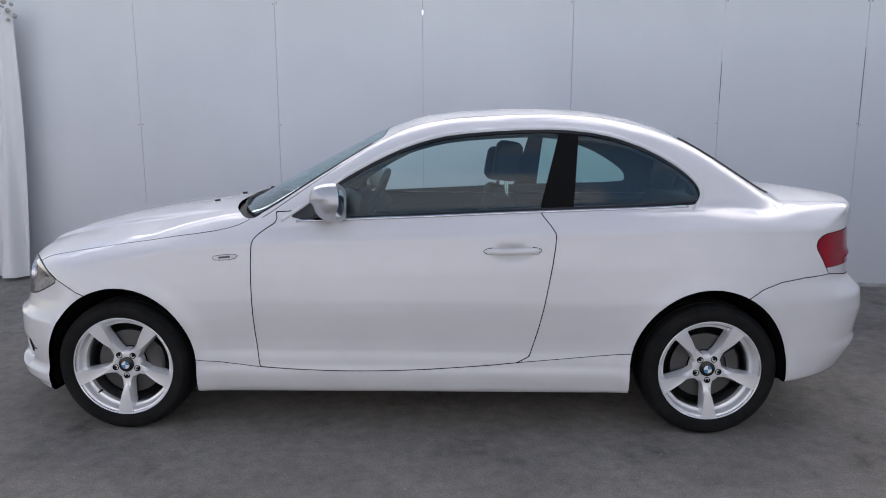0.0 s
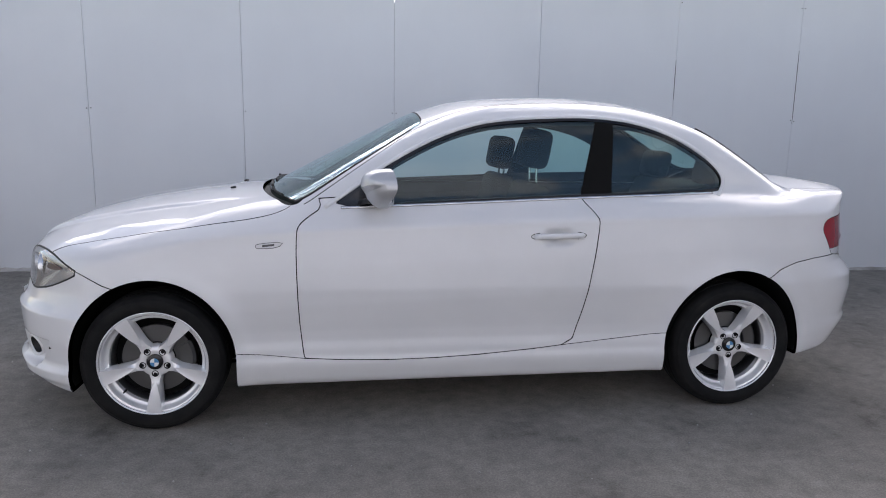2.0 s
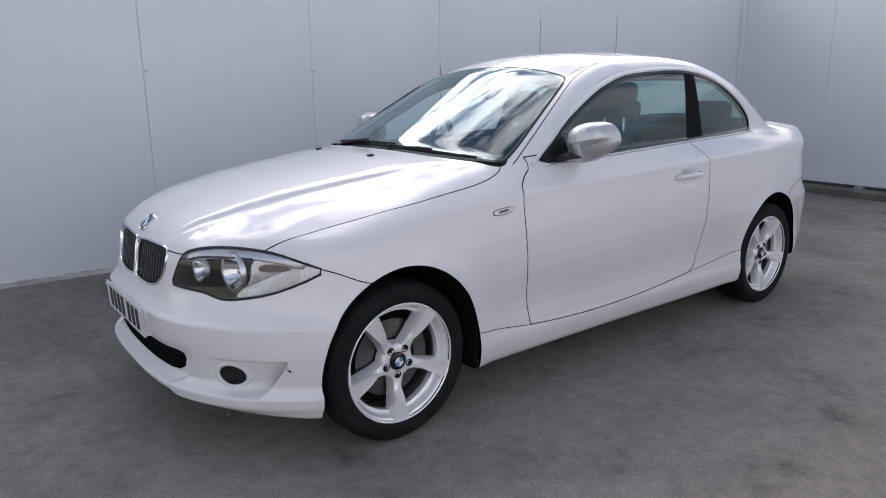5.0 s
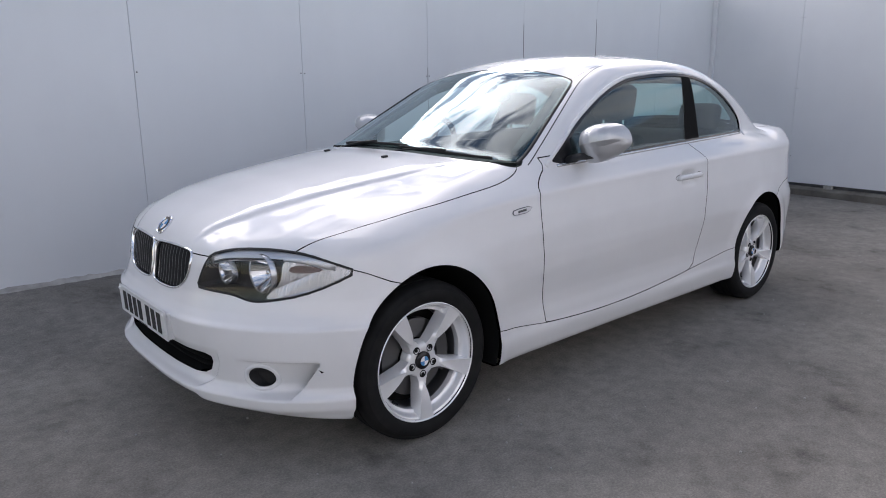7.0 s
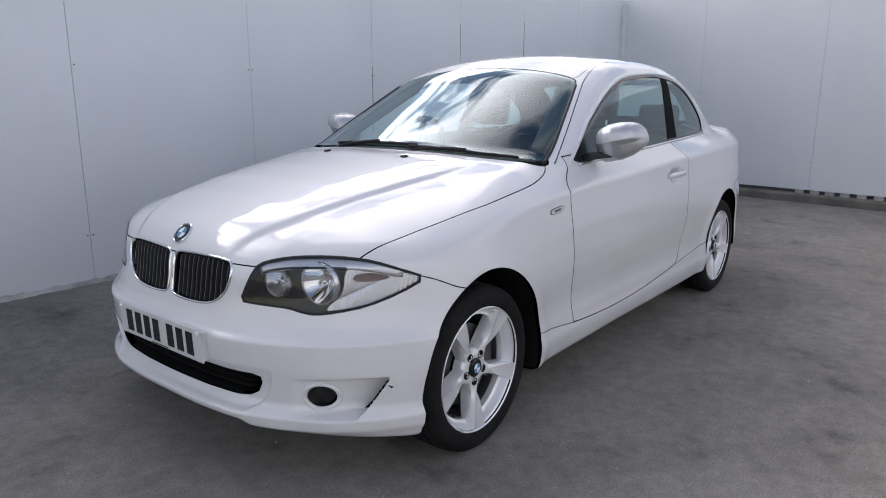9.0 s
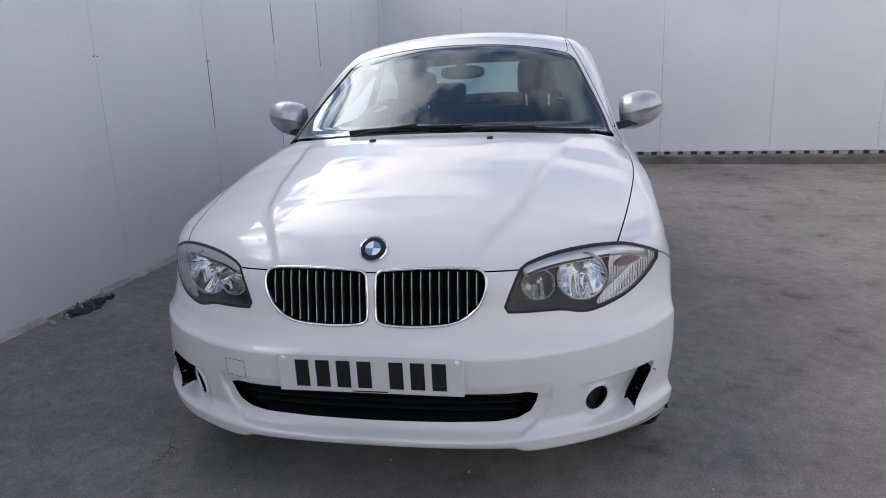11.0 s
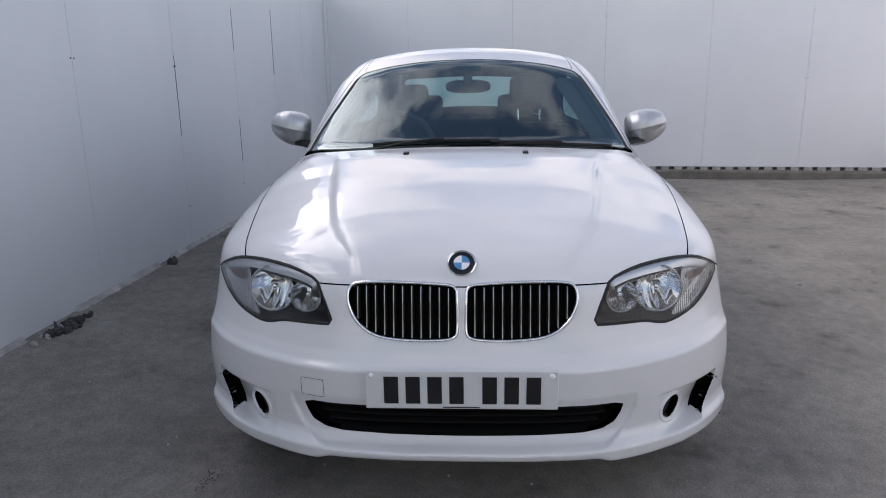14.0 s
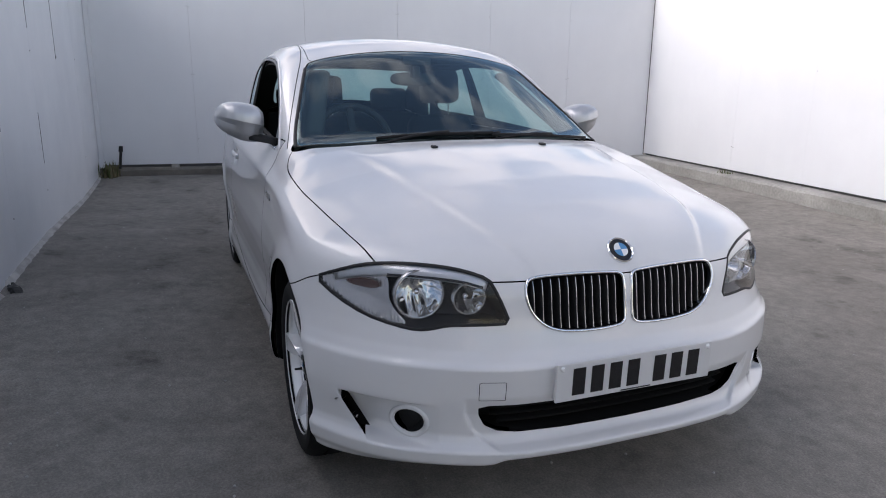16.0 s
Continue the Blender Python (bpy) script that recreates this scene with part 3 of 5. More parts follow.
tuck_k = curve([-0.6, 0.2, 0.45, 2.25, 2.6, 3.4], [0.35, 0.35, 1.0, 1.0, 0.5, 0.5], 0.04)
crease_y = curve([-0.75, -0.615, -0.45, -0.2, 0.13, 0.5], [0.22, 0.292, 0.385, 0.437, 0.492, 0.56], 0.05)


def skin(x, y, z):
    """Negative inside the closed body, about in metres."""
    a = np.abs(y)
    w = plan_y(x) - section_in(belt_z(x) - z) - tuck_in(z) * tuck_k(x)
    for cx in (0.0, 2.66):
        r = np.sqrt((x - cx) ** 2 + (z - 0.305) ** 2)
        w = w + 0.010 * np.exp(-(((r - 0.375) / 0.05) ** 2)) * (z > 0.2)
    w = w + flank(z) / (1 + np.exp((x + 0.26) / 0.05))
    w = w - 0.015 * np.exp(-(((x - 1.765) / 0.062) ** 4) - ((z - 0.843) / 0.034) ** 4)
    side = a - w
    top = z - (deck_z(x) - deck_c(x) * a ** 2.6 + 0.014 * np.clip((0.42 - x) / 0.30, 0, 1) * (1 / (1 + np.exp(np.clip((a - crease_y(x)) / 0.006, -40, 40))) - 1))
    top = top * 0.95
    nose = nose_x(z) + nose_back(a) * blunt(z) - x
    # fog lamp bay: it deepens outwards and ends at a slanting wall
    bay_end = np.interp(z, [0.29, 0.41], [0.724, 0.790])
    span = 1 / (1 + np.exp(np.clip((np.abs(z - 0.340) - 0.060) / 0.0022, -40, 40)))
    dip = np.where(a < bay_end, 0.082 * np.clip((a - 0.548) / (bay_end - 0.556), 0, 1) ** 1.15, 0) * np.clip((bay_end - a) / 0.016, 0, 1)
    flange = a - np.interp(z, [0.26, 0.28, 0.30, 0.33, 0.38, 0.42], [0.36, 0.40, 0.435, 0.463, 0.484, 0.49])
    sunk = 0.014 / (1 + np.exp(np.clip(flange / 0.0022, -40, 40))) * np.interp(z, [0.275, 0.287, 0.375, 0.43], [0, 1, 1, 0])
    nose = (nose + sunk + dip * span) / np.sqrt(1 + ((nose_back(a + 0.01) - nose_back(a - 0.01)) / 0.02) ** 2)
    tail = (x - tail_x(z) + 0.80 * a ** 4) / np.sqrt(1 + (3.2 * a ** 3) ** 2)
    low = under_z(x) + 0.02 * a ** 2 + 0.021 / (1 + np.exp(np.clip((a - 0.405) / 0.010, -40, 40))) * np.clip((-0.35 - x) / 0.1, 0, 1) - z
    f = smax(side, top, np.interp(x, [2.75, 3.05], [0.06, 0.016]))
    f = smax(f, nose, 0.05)
    f = smax(f, tail, np.interp(z, [0.86, 0.96], [0.05, 0.014]))
    f = smax(f, low, 0.02)
    house = smax((a - glass_y(z) * glass_k(x)) * 0.93, (z - roof_z(x) + roof_c(x) * a ** 2.2) * 0.88, 0.075)
    house = smax(house, 0.80 - z, 0.02)
    return smin(f, house, np.interp(x, [2.45, 2.75, 2.98, 3.08], [0.035, 0.055, 0.050, 0.014]))


def skin_slope(p, h=0.0025):
    g = np.empty_like(p)
    for i in range(3):
        d = np.zeros(3)
        d[i] = h
        q, r = p + d, p - d
        g[:, i] = skin(q[:, 0], q[:, 1], q[:, 2]) - skin(r[:, 0], r[:, 1], r[:, 2])
    return g / (2 * h)


def skin_normal(p):
    g = skin_slope(p)
    return g / (np.linalg.norm(g, axis=1, keepdims=True) + 1e-12)


def skin_mesh(step, x1=3.64, z1=1.53):
    """Surface nets over the skin up to x1 and z1: points, normals and triangles."""
    xs, ys, zs = np.arange(-0.80, x1, step), np.arange(-0.92, 0.921, step), np.arange(0.14, z1, step)
    v = skin(xs[:, None, None], ys[None, :, None], zs[None, None, :])
    s = v < 0
    nx, ny, nz = v.shape
    acc, cnt = np.zeros((nx - 1, ny - 1, nz - 1, 3)), np.zeros((nx - 1, ny - 1, nz - 1))
    quads = []
    base = np.stack(np.meshgrid(xs, ys, zs, indexing="ij"), -1)
    for ax in range(3):
        lo = [slice(None)] * 3
        hi = [slice(None)] * 3
        lo[ax], hi[ax] = slice(0, -1), slice(1, None)
        lo, hi = tuple(lo), tuple(hi)
        cross = s[lo] != s[hi]
        i = np.argwhere(cross)
        b, c = (ax + 1) % 3, (ax + 2) % 3
        ok = (i[:, b] > 0) & (i[:, c] > 0) & (i[:, b] < v.shape[b] - 1) & (i[:, c] < v.shape[c] - 1)
        i = i[ok]
        j = i.copy()
        j[:, ax] += 1
        va, vb = v[tuple(i.T)], v[tuple(j.T)]
        t = (va / (va - vb))[:, None]
        p = base[tuple(i.T)] * (1 - t) + base[tuple(j.T)] * t
        cells = []
        for db, dc in ((0, 0), (-1, 0), (-1, -1), (0, -1)):
            k = i.copy()
            k[:, b] += db
            k[:, c] += dc
            np.add.at(acc, tuple(k.T), p)
            np.add.at(cnt, tuple(k.T), 1)
            cells.append(np.ravel_multi_index(tuple(k.T), cnt.shape))
        q = np.stack(cells, 1)
        flip = va > 0
        q[flip] = q[flip][:, ::-1]
        quads.append(q)
    quads = np.concatenate(quads)
    used = np.flatnonzero(cnt.ravel() > 0)
    index = -np.ones(cnt.size, int)
    index[used] = np.arange(len(used))
    p = acc.reshape(-1, 3)[used] / cnt.ravel()[used][:, None]
    for _ in range(4):
        g = skin_slope(p)
        long = np.linalg.norm(g, axis=1) + 1e-9
        d = np.clip(skin(p[:, 0], p[:, 1], p[:, 2]) / np.maximum(long, 0.7), -step * 0.4, step * 0.4)
        p = p - g / long[:, None] * d[:, None] * 0.9
    q = index[quads]
    d1 = np.linalg.norm(p[q[:, 0]] - p[q[:, 2]], axis=1) <= np.linalg.norm(p[q[:, 1]] - p[q[:, 3]], axis=1)
    tris = np.concatenate([np.where(d1[:, None], q[:, [0, 1, 2]], q[:, [0, 1, 3]]), np.where(d1[:, None], q[:, [0, 2, 3]], q[:, [1, 2, 3]])])
    return p, skin_normal(p), tris


def trim(mesh, region):
    """The part of a skin mesh where region(points) < 0, cut cleanly along its edge."""
    p, n, t = mesh
    if not len(t):
        return mesh
    r = region(p)
    r = np.where(np.abs(r) < 1e-7, 1e-7, r)
    inside = (r < 0)[t]
    count = inside.sum(1)
    keep = [t[count == 3]]
    pts, nor, made = [p], [n], {}
    total = len(p)

    def between(a, b):
        nonlocal total
        lo, hi = np.minimum(a, b), np.maximum(a, b)
        key, inv = np.unique(lo.astype(np.int64) * len(p) + hi, return_inverse=True)
        lo, hi = key // len(p), key % len(p)
        f = (r[lo] / (r[lo] - r[hi]))[:, None]
        pts.append(p[lo] * (1 - f) + p[hi] * f)
        m = n[lo] * (1 - f) + n[hi] * f
        nor.append(m / np.linalg.norm(m, axis=1, keepdims=True))
        out = total + inv
        total += len(key)
        return out

    def turned(tt, ins, value):
        first = np.argmax(ins == value, axis=1)
        return np.take_along_axis(tt, (first[:, None] + np.arange(3)) % 3, 1)

    one, two = turned(t[count == 1], inside[count == 1], True), turned(t[count == 2], inside[count == 2], False)
    a, b = np.concatenate([one[:, 0], two[:, 1]]), np.concatenate([one[:, 1], two[:, 0]])
    c, d = np.concatenate([one[:, 0], two[:, 2]]), np.concatenate([one[:, 2], two[:, 0]])
    if len(a):
        e = between(np.concatenate([a, c]), np.concatenate([b, d]))
        e1, e2 = e[: len(a)], e[len(a):]
        k = len(one)
        keep.append(np.stack([one[:, 0], e1[:k], e2[:k]], 1))
        keep.append(np.stack([e1[k:], two[:, 1], two[:, 2]], 1))
        keep.append(np.stack([e1[k:], two[:, 2], e2[k:]], 1))
    t = np.concatenate(keep)
    p, n = np.concatenate(pts), np.concatenate(nor)
    used, inv = np.unique(t, return_inverse=True)
    return p[used], n[used], inv.reshape(-1, 3)


def polygon(corners, i, j, rounding=0.0):
    """Signed distance to a closed outline in the plane of the axes i and j."""
    c = np.array(corners, float)

    def inside(p):
        u = np.abs(p[:, 1]) if i == 1 else p[:, i]
        w = np.abs(p[:, 1]) if j == 1 else p[:, j]
        best, sign = np.full(len(p), 1e9), np.zeros(len(p), bool)
        for k in range(len(c)):
            a, b = c[k - 1], c[k]
            e = b - a
            h = np.clip(((u - a[0]) * e[0] + (w - a[1]) * e[1]) / (e @ e), 0, 1)
            best = np.minimum(best, (u - a[0] - h * e[0]) ** 2 + (w - a[1] - h * e[1]) ** 2)
            hit = ((a[1] > w) != (b[1] > w)) & (u < (b[0] - a[0]) * (w - a[1]) / (b[1] - a[1] + 1e-12) + a[0])
            sign ^= hit
        return np.where(sign, -1, 1) * np.sqrt(best) - rounding
    return inside


def rounded(corners, times=2):
    """Corner cutting: a smooth closed outline from a few corners."""
    c = np.array(corners, float)
    for _ in range(times):
        n = np.roll(c, -1, 0)
        c = np.stack([c * 0.75 + n * 0.25, c * 0.25 + n * 0.75], 1).reshape(-1, 2)
    return c

# ---- the white coupe ----
def part(name, bm, mat, parent, label="", smooth=True):
    """Links a bmesh as one mesh object under its thing or part."""
    me = bpy.data.meshes.new(name)
    bm.to_mesh(me)
    bm.free()
    for m in mat if isinstance(mat, (list, tuple)) else [mat]:
        me.materials.append(m)
    me.polygons.foreach_set("use_smooth", [smooth] * len(me.polygons))
    ob = new(name, me)
    if parent:
        ob.parent = parent
    return tagged(ob, label)


def sharp(bm, degrees=35):
    bm.normal_update()
    for e in bm.edges:
        e.smooth = len(e.link_faces) == 2 and e.calc_face_angle(0) < radians(degrees)
    return bm


car = new("car")
tagged(car, "white two-door coupe with silver alloy wheels parked on asphalt", "car")
car.matrix_basis = pose(0, 0, 0, 0, 0, 0.34)
SKIN = skin_mesh(0.0115)
NOSE = skin_mesh(0.0065, 0.12, 0.82)
GAP = 0.0019


def both(*rs):
    return lambda p: np.max([r(p) for r in rs], axis=0)


def outside(r):
    return lambda p: -r(p)


def grown(r, d):
    return lambda p: r(p) - d


def half(axis, at, keep_above):
    return (lambda p: at - p[:, axis]) if keep_above else (lambda p: p[:, axis] - at)


def wide(at):
    return lambda p: at - np.abs(p[:, 1])


def arch(cx, cz, rx, rz):
    def r(p):
        dz = np.where(p[:, 2] > cz, (p[:, 2] - cz) / rz, (p[:, 2] - cz) * 0.15)
        return (np.sqrt(((p[:, 0] - cx) / rx) ** 2 + dz ** 2) - 1) * rx
    return both(r, wide(0.48))


FRONT, HIGH = half(0, -0.15, False), half(2, 0.93, True)
R_ARCHES = [arch(0.008, 0.312, 0.343, 0.366), arch(2.642, 0.312, 0.352, 0.372)]
DLO = rounded([(0.735, 0.962), (0.89, 1.064), (0.985, 1.137), (1.115, 1.212), (1.243, 1.275), (1.37, 1.320), (1.502, 1.350), (1.764, 1.370), (1.987, 1.374),
               (2.182, 1.352), (2.362, 1.296), (2.516, 1.212), (2.62, 1.13), (2.632, 1.060), (2.58, 1.036), (2.265, 1.026), (1.892, 1.015), (1.25, 0.986)], 1)
R_DLO = both(polygon(DLO, 0, 2), wide(0.42))
R_SCREEN = both(polygon(rounded([(0.43, -0.3), (0.43, 0.0), (0.445, 0.3), (0.49, 0.5), (0.545, 0.62), (0.60, 0.716), (0.70, 0.692), (0.824, 0.655), (1.061, 0.583), (1.13, 0.562), (1.182, 0.53), (1.182, 0.3), (1.182, 0.0), (1.182, -0.3)], 2), 0, 1), half(2, 0.90, True))
R_COWL = both(polygon(rounded([(0.398, -0.3), (0.398, 0.0), (0.413, 0.3), (0.455, 0.5), (0.512, 0.64), (0.562, 0.724), (0.64, 0.724), (0.66, 0.6), (0.60, 0.4), (0.55, -0.3)], 2), 0, 1), half(2, 0.90, True))
R_REAR = both(polygon(rounded([(2.60, -0.3), (2.60, 0.0), (2.585, 0.3), (2.530, 0.46), (2.57, 0.495), (2.64, 0.512), (2.825, 0.522), (2.97, 0.505), (3.03, 0.43), (3.05, 0.2), (3.06, -0.3)], 2), 0, 1), half(2, 1.0, True))
R_BONNET = both(polygon(rounded([(-0.9, -0.3), (-0.9, 0.2), (-0.80, 0.40), (-0.60, 0.45), (-0.50, 0.64), (-0.458, 0.662), (-0.36, 0.690), (-0.08, 0.738), (0.17, 0.770), (0.38, 0.774), (0.50, 0.757), (0.575, 0.735), (0.60, 0.70), (0.54, 0.60), (0.48, 0.45), (0.44, 0.3), (0.43, 0.0), (0.43, -0.3)], 2), 0, 1), half(2, 0.7355, True))
LAMP = rounded([(0.360, 0.627), (0.379, 0.678), (0.395, 0.717), (0.409, 0.745), (0.462, 0.763), (0.518, 0.772), (0.589, 0.774), (0.649, 0.770), (0.705, 0.759), (0.763, 0.732), (0.812, 0.700), (0.767, 0.658), (0.707, 0.624), (0.641, 0.607), (0.589, 0.600), (0.554, 0.606), (0.519, 0.618), (0.463, 0.622), (0.411, 0.624)], 1)
R_LAMP = both(polygon(LAMP, 1, 2), FRONT)
KIDNEY = rounded([(0.012, 0.700), (0.014, 0.738), (0.06, 0.743), (0.173, 0.748), (0.295, 0.746), (0.316, 0.722), (0.313, 0.68), (0.290, 0.635), (0.24, 0.600), (0.155, 0.591), (0.064, 0.591), (0.014, 0.598), (0.011, 0.63)], 2)
R_KIDNEY = both(polygon(KIDNEY, 1, 2), FRONT)
R_INTAKE = both(polygon([(-0.3, 0.404), (0.0, 0.404), (0.262, 0.407), (0.425, 0.406), (0.452, 0.397), (0.446, 0.37), (0.430, 0.340), (0.395, 0.321), (0.34, 0.314), (0.2, 0.311), (0.0, 0.309), (-0.3, 0.309)], 1, 2), FRONT)


def oval(cy, cz, ry, rz):
    return lambda p: (np.sqrt(((np.abs(p[:, 1]) - cy) / ry) ** 2 + ((p[:, 2] - cz) / rz) ** 2) - 1) * min(ry, rz)


R_FOG = both(oval(0.613, 0.340, 0.032, 0.036), FRONT)


def R_SLOT(p):
    """The narrow vent at the outer end of the fog lamp bay."""
    a, z = np.abs(p[:, 1]), p[:, 2]
    end = np.interp(z, [0.29, 0.41], [0.724, 0.790])
    return np.max([a - end - 0.0025, end - 0.026 - a + np.clip(z - 0.375, 0, 1) * 0.8, z - 0.3860, 0.288 - z, p[:, 0] + 0.34], axis=0)


R_BUMPER = polygon([(-0.95, 0.05), (0.05, 0.05), (0.05, 0.585), (-0.13, 0.640), (-0.177, 0.655), (-0.25, 0.690), (-0.306, 0.711), (-0.46, 0.776), (-0.95, 0.776)], 0, 2)
R_TAILBUMPER = polygon([(2.6, 0.05), (2.6, 0.60), (2.80, 0.645), (2.86, 0.682), (2.948, 0.714), (3.05, 0.730), (3.20, 0.738), (3.9, 0.744), (3.9, 0.05)], 0, 2)
R_TAIL = both(polygon(rounded([(3.105, 0.862), (3.118, 0.905), (3.18, 0.924), (3.7, 0.932), (3.7, 0.716), (3.198, 0.716), (3.14, 0.81)], 1), 0, 2), wide(0.42))
SILL_LINE = [(0.641, 0.3185), (0.80, 0.309), (1.0, 0.303), (1.2, 0.305), (1.408, 0.314), (1.65, 0.332), (1.839, 0.352)]
R_DOOR = both(polygon(rounded([(0.70, 1.02), (0.717, 0.967), (0.659, 0.931), (0.622, 0.90), (0.612, 0.872), (0.609, 0.757), (0.617, 0.5), (0.629, 0.38), (0.635, 0.336), (0.6375, 0.3215), (0.652, 0.3180)] + SILL_LINE[1:] + [(1.870, 0.45), (1.894, 0.539), (1.938, 0.767), (1.958, 0.90), (1.953, 0.935), (1.892, 1.012), (1.88, 1.05)], 1), 0, 2), wide(0.42))
R_SILL = both(polygon([(0.30, 0.05), (0.30, 0.356), (0.45, 0.341)] + SILL_LINE + [(2.05, 0.371), (2.299, 0.393), (2.45, 0.405), (2.45, 0.05)], 0, 2), wide(0.60))
R_BOOT = both(polygon(rounded([(3.045, -0.3), (3.03, 0.3), (2.995, 0.50), (3.05, 0.575), (3.2, 0.60), (3.40, 0.585), (3.9, 0.56), (3.9, -0.3)], 2), 0, 1), half(2, 0.745, True))
R_ROOF = both(polygon(rounded([(1.15, -0.3), (1.15, 0.0), (1.15, 0.36), (1.150, 0.536), (1.30, 0.527), (1.5, 0.516), (2.0, 0.500), (2.4, 0.470), (2.56, 0.452), (2.62, 0.3), (2.64, 0.0), (2.64, -0.3)], 2), 0, 1), half(2, 1.2, True))


def box_yz(y0, y1, z0, z1):
    return lambda p: np.maximum(np.abs(p[:, 1] - (y0 + y1) / 2) - (y1 - y0) / 2, np.abs(p[:, 2] - (z0 + z1) / 2) - (z1 - z0) / 2)


R_TOW = both(box_yz(0.387, 0.455, 0.424, 0.478), FRONT)


def with_returns(mesh, depth):
    """Folds the open edges of a skin mesh inwards."""
    p, n, t = mesh
    e = np.concatenate([t[:, [0, 1]], t[:, [1, 2]], t[:, [2, 0]]])
    key = np.sort(e, 1)
    uniq, first, count = np.unique(key, axis=0, return_index=True, return_counts=True)
    edge = e[first[count == 1]]
    vs, inv = np.unique(edge, return_inverse=True)
    inv = inv.reshape(-1, 2)
    k = len(p)
    rim = p[vs]
    inner = p[vs] - n[vs] * depth
    m = len(vs)
    q = np.concatenate([np.stack([inv[:, 1], inv[:, 0], inv[:, 0] + m], 1), np.stack([inv[:, 1], inv[:, 0] + m, inv[:, 1] + m], 1)]) + k
    side = np.zeros((2 * m, 3))
    fn = np.cross(rim[inv[:, 1]] - rim[inv[:, 0]], -n[vs][inv[:, 0]])
    for col in (0, 1):
        np.add.at(side, inv[:, col], -fn)
        np.add.at(side, inv[:, col] + m, -fn)
    side /= np.linalg.norm(side, axis=1, keepdims=True) + 1e-12
    return np.concatenate([p, rim, inner]), np.concatenate([n, -side]), np.concatenate([t, q])


def panel(name, mesh, mat, parent=car, label="", depth=0.012):
    if depth:
        mesh = with_returns(mesh, depth)
    p, n, t = mesh
    me = bpy.data.meshes.new(name)
    me.from_pydata(p.tolist(), [], t.tolist())
    me.materials.append(mat)
    me.polygons.foreach_set("use_smooth", [True] * len(me.polygons))
    me.normals_split_custom_set_from_vertices(n.tolist())
    ob = new(name, me)
    if parent:
        ob.parent = parent
    return tagged(ob, label)


def moved(mesh, d):
    p, n, t = mesh
    return p - n * d, n, t


REST = SKIN


def cut(region, gap=GAP):
    global REST
    piece, REST = trim(REST, grown(region, -gap)), trim(REST, grown(outside(region), -gap))
    return piece


def sides(mesh):
    return trim(mesh, lambda p: p[:, 1]), trim(mesh, lambda p: -p[:, 1])


for r in R_ARCHES:
    cut(r, 0.0)
P_LAMP, P_KIDNEY, P_INTAKE, P_FOG = (cut(r, g) for r, g in ((R_LAMP, 0.0015), (R_KIDNEY, 0), (R_INTAKE, 0), (R_FOG, 0)))
P_DLO, P_SCREEN, P_REAR = cut(R_DLO, 0.001), cut(R_SCREEN, 0.002), cut(R_REAR, 0.001)
P_COWL = cut(R_COWL, 0.001)
P_BONNET, P_BUMPER, P_TAIL = cut(R_BONNET), cut(R_BUMPER), cut(R_TAIL)
P_BUMPER = trim(NOSE, grown(R_BUMPER, -GAP))
for r in (R_ARCHES[0], R_LAMP, R_KIDNEY, R_INTAKE, R_FOG, R_SLOT, grown(R_BONNET, GAP)):
    P_BUMPER = trim(P_BUMPER, outside(r))
P_TAILBUMPER, P_SILL, P_DOOR, P_BOOT, P_ROOF = cut(R_TAILBUMPER), cut(R_SILL, 0.0015), cut(R_DOOR, 0.0022), cut(R_BOOT), cut(R_ROOF, 0.0015)

panel("body_shell", REST, M_PAINT, label="white painted wings, pillars and quarter panels", depth=0.016)
bonnet = panel("bonnet", P_BONNET, M_PAINT, label="white bonnet with two long creases", depth=0.016)
towcap, bumper_mesh = trim(P_BUMPER, grown(R_TOW, -0.0008)), trim(P_BUMPER, grown(outside(R_TOW), -0.0008))
bumper = panel("front_bumper", bumper_mesh, M_PAINT, label="white front bumper with wide lower intake", depth=0.022)
panel("towing_eye_cover", towcap, M_PAINT, bumper, depth=0.006)
panel("rear_bumper", P_TAILBUMPER, M_PAINT, depth=0.016)
panel("boot_lid", P_BOOT, M_PAINT, label="white boot lid with a raised lip")
panel("roof", P_ROOF, M_PAINT)
doors = []
for s, m in zip((-1, 1), sides(P_DOOR)):
    doors.append(panel("door", m, M_PAINT, label="white closed door" if s < 0 else "white closed door with its window lowered"))
for m in sides(P_SILL):
    panel("side_skirt", m, M_PAINT)
for m in sides(P_TAIL):
    lamp_red = panel("tail_lamp", trim(m, lambda p: 0.768 - p[:, 2]), M_RED, label="red tail lamp with a clear lower strip")
    panel("reversing_lens", trim(m, lambda p: p[:, 2] - 0.766), M_CLEARISH, lamp_red)
panel("cowl_panel", moved(P_COWL, 0.022), M_PLASTIC, label="black plastic scuttle grille", depth=0)

# glass
frit = trim(P_SCREEN, outside(grown(R_SCREEN, -0.020)))
screen = panel("windscreen", moved(trim(P_SCREEN, grown(R_SCREEN, -0.006)), 0.001), M_GLASS, label="green-tinted windscreen reflecting clouds", depth=0)
panel("windscreen_border", moved(frit, 0.002), M_BLACK, screen, depth=0)
back = panel("rear_window", moved(trim(P_REAR, grown(R_REAR, -0.006)), 0.001), M_GLASS, depth=0)
panel("rear_window_border", moved(trim(P_REAR, outside(grown(R_REAR, -0.022))), 0.002), M_BLACK, back, depth=0)


def line_x(a, b):
    """Positive behind the slanting line through a and b, given as (x, z)."""
    return lambda p: (p[:, 0] - a[0]) - (b[0] - a[0]) * (p[:, 2] - a[1]) / (b[1] - a[1])


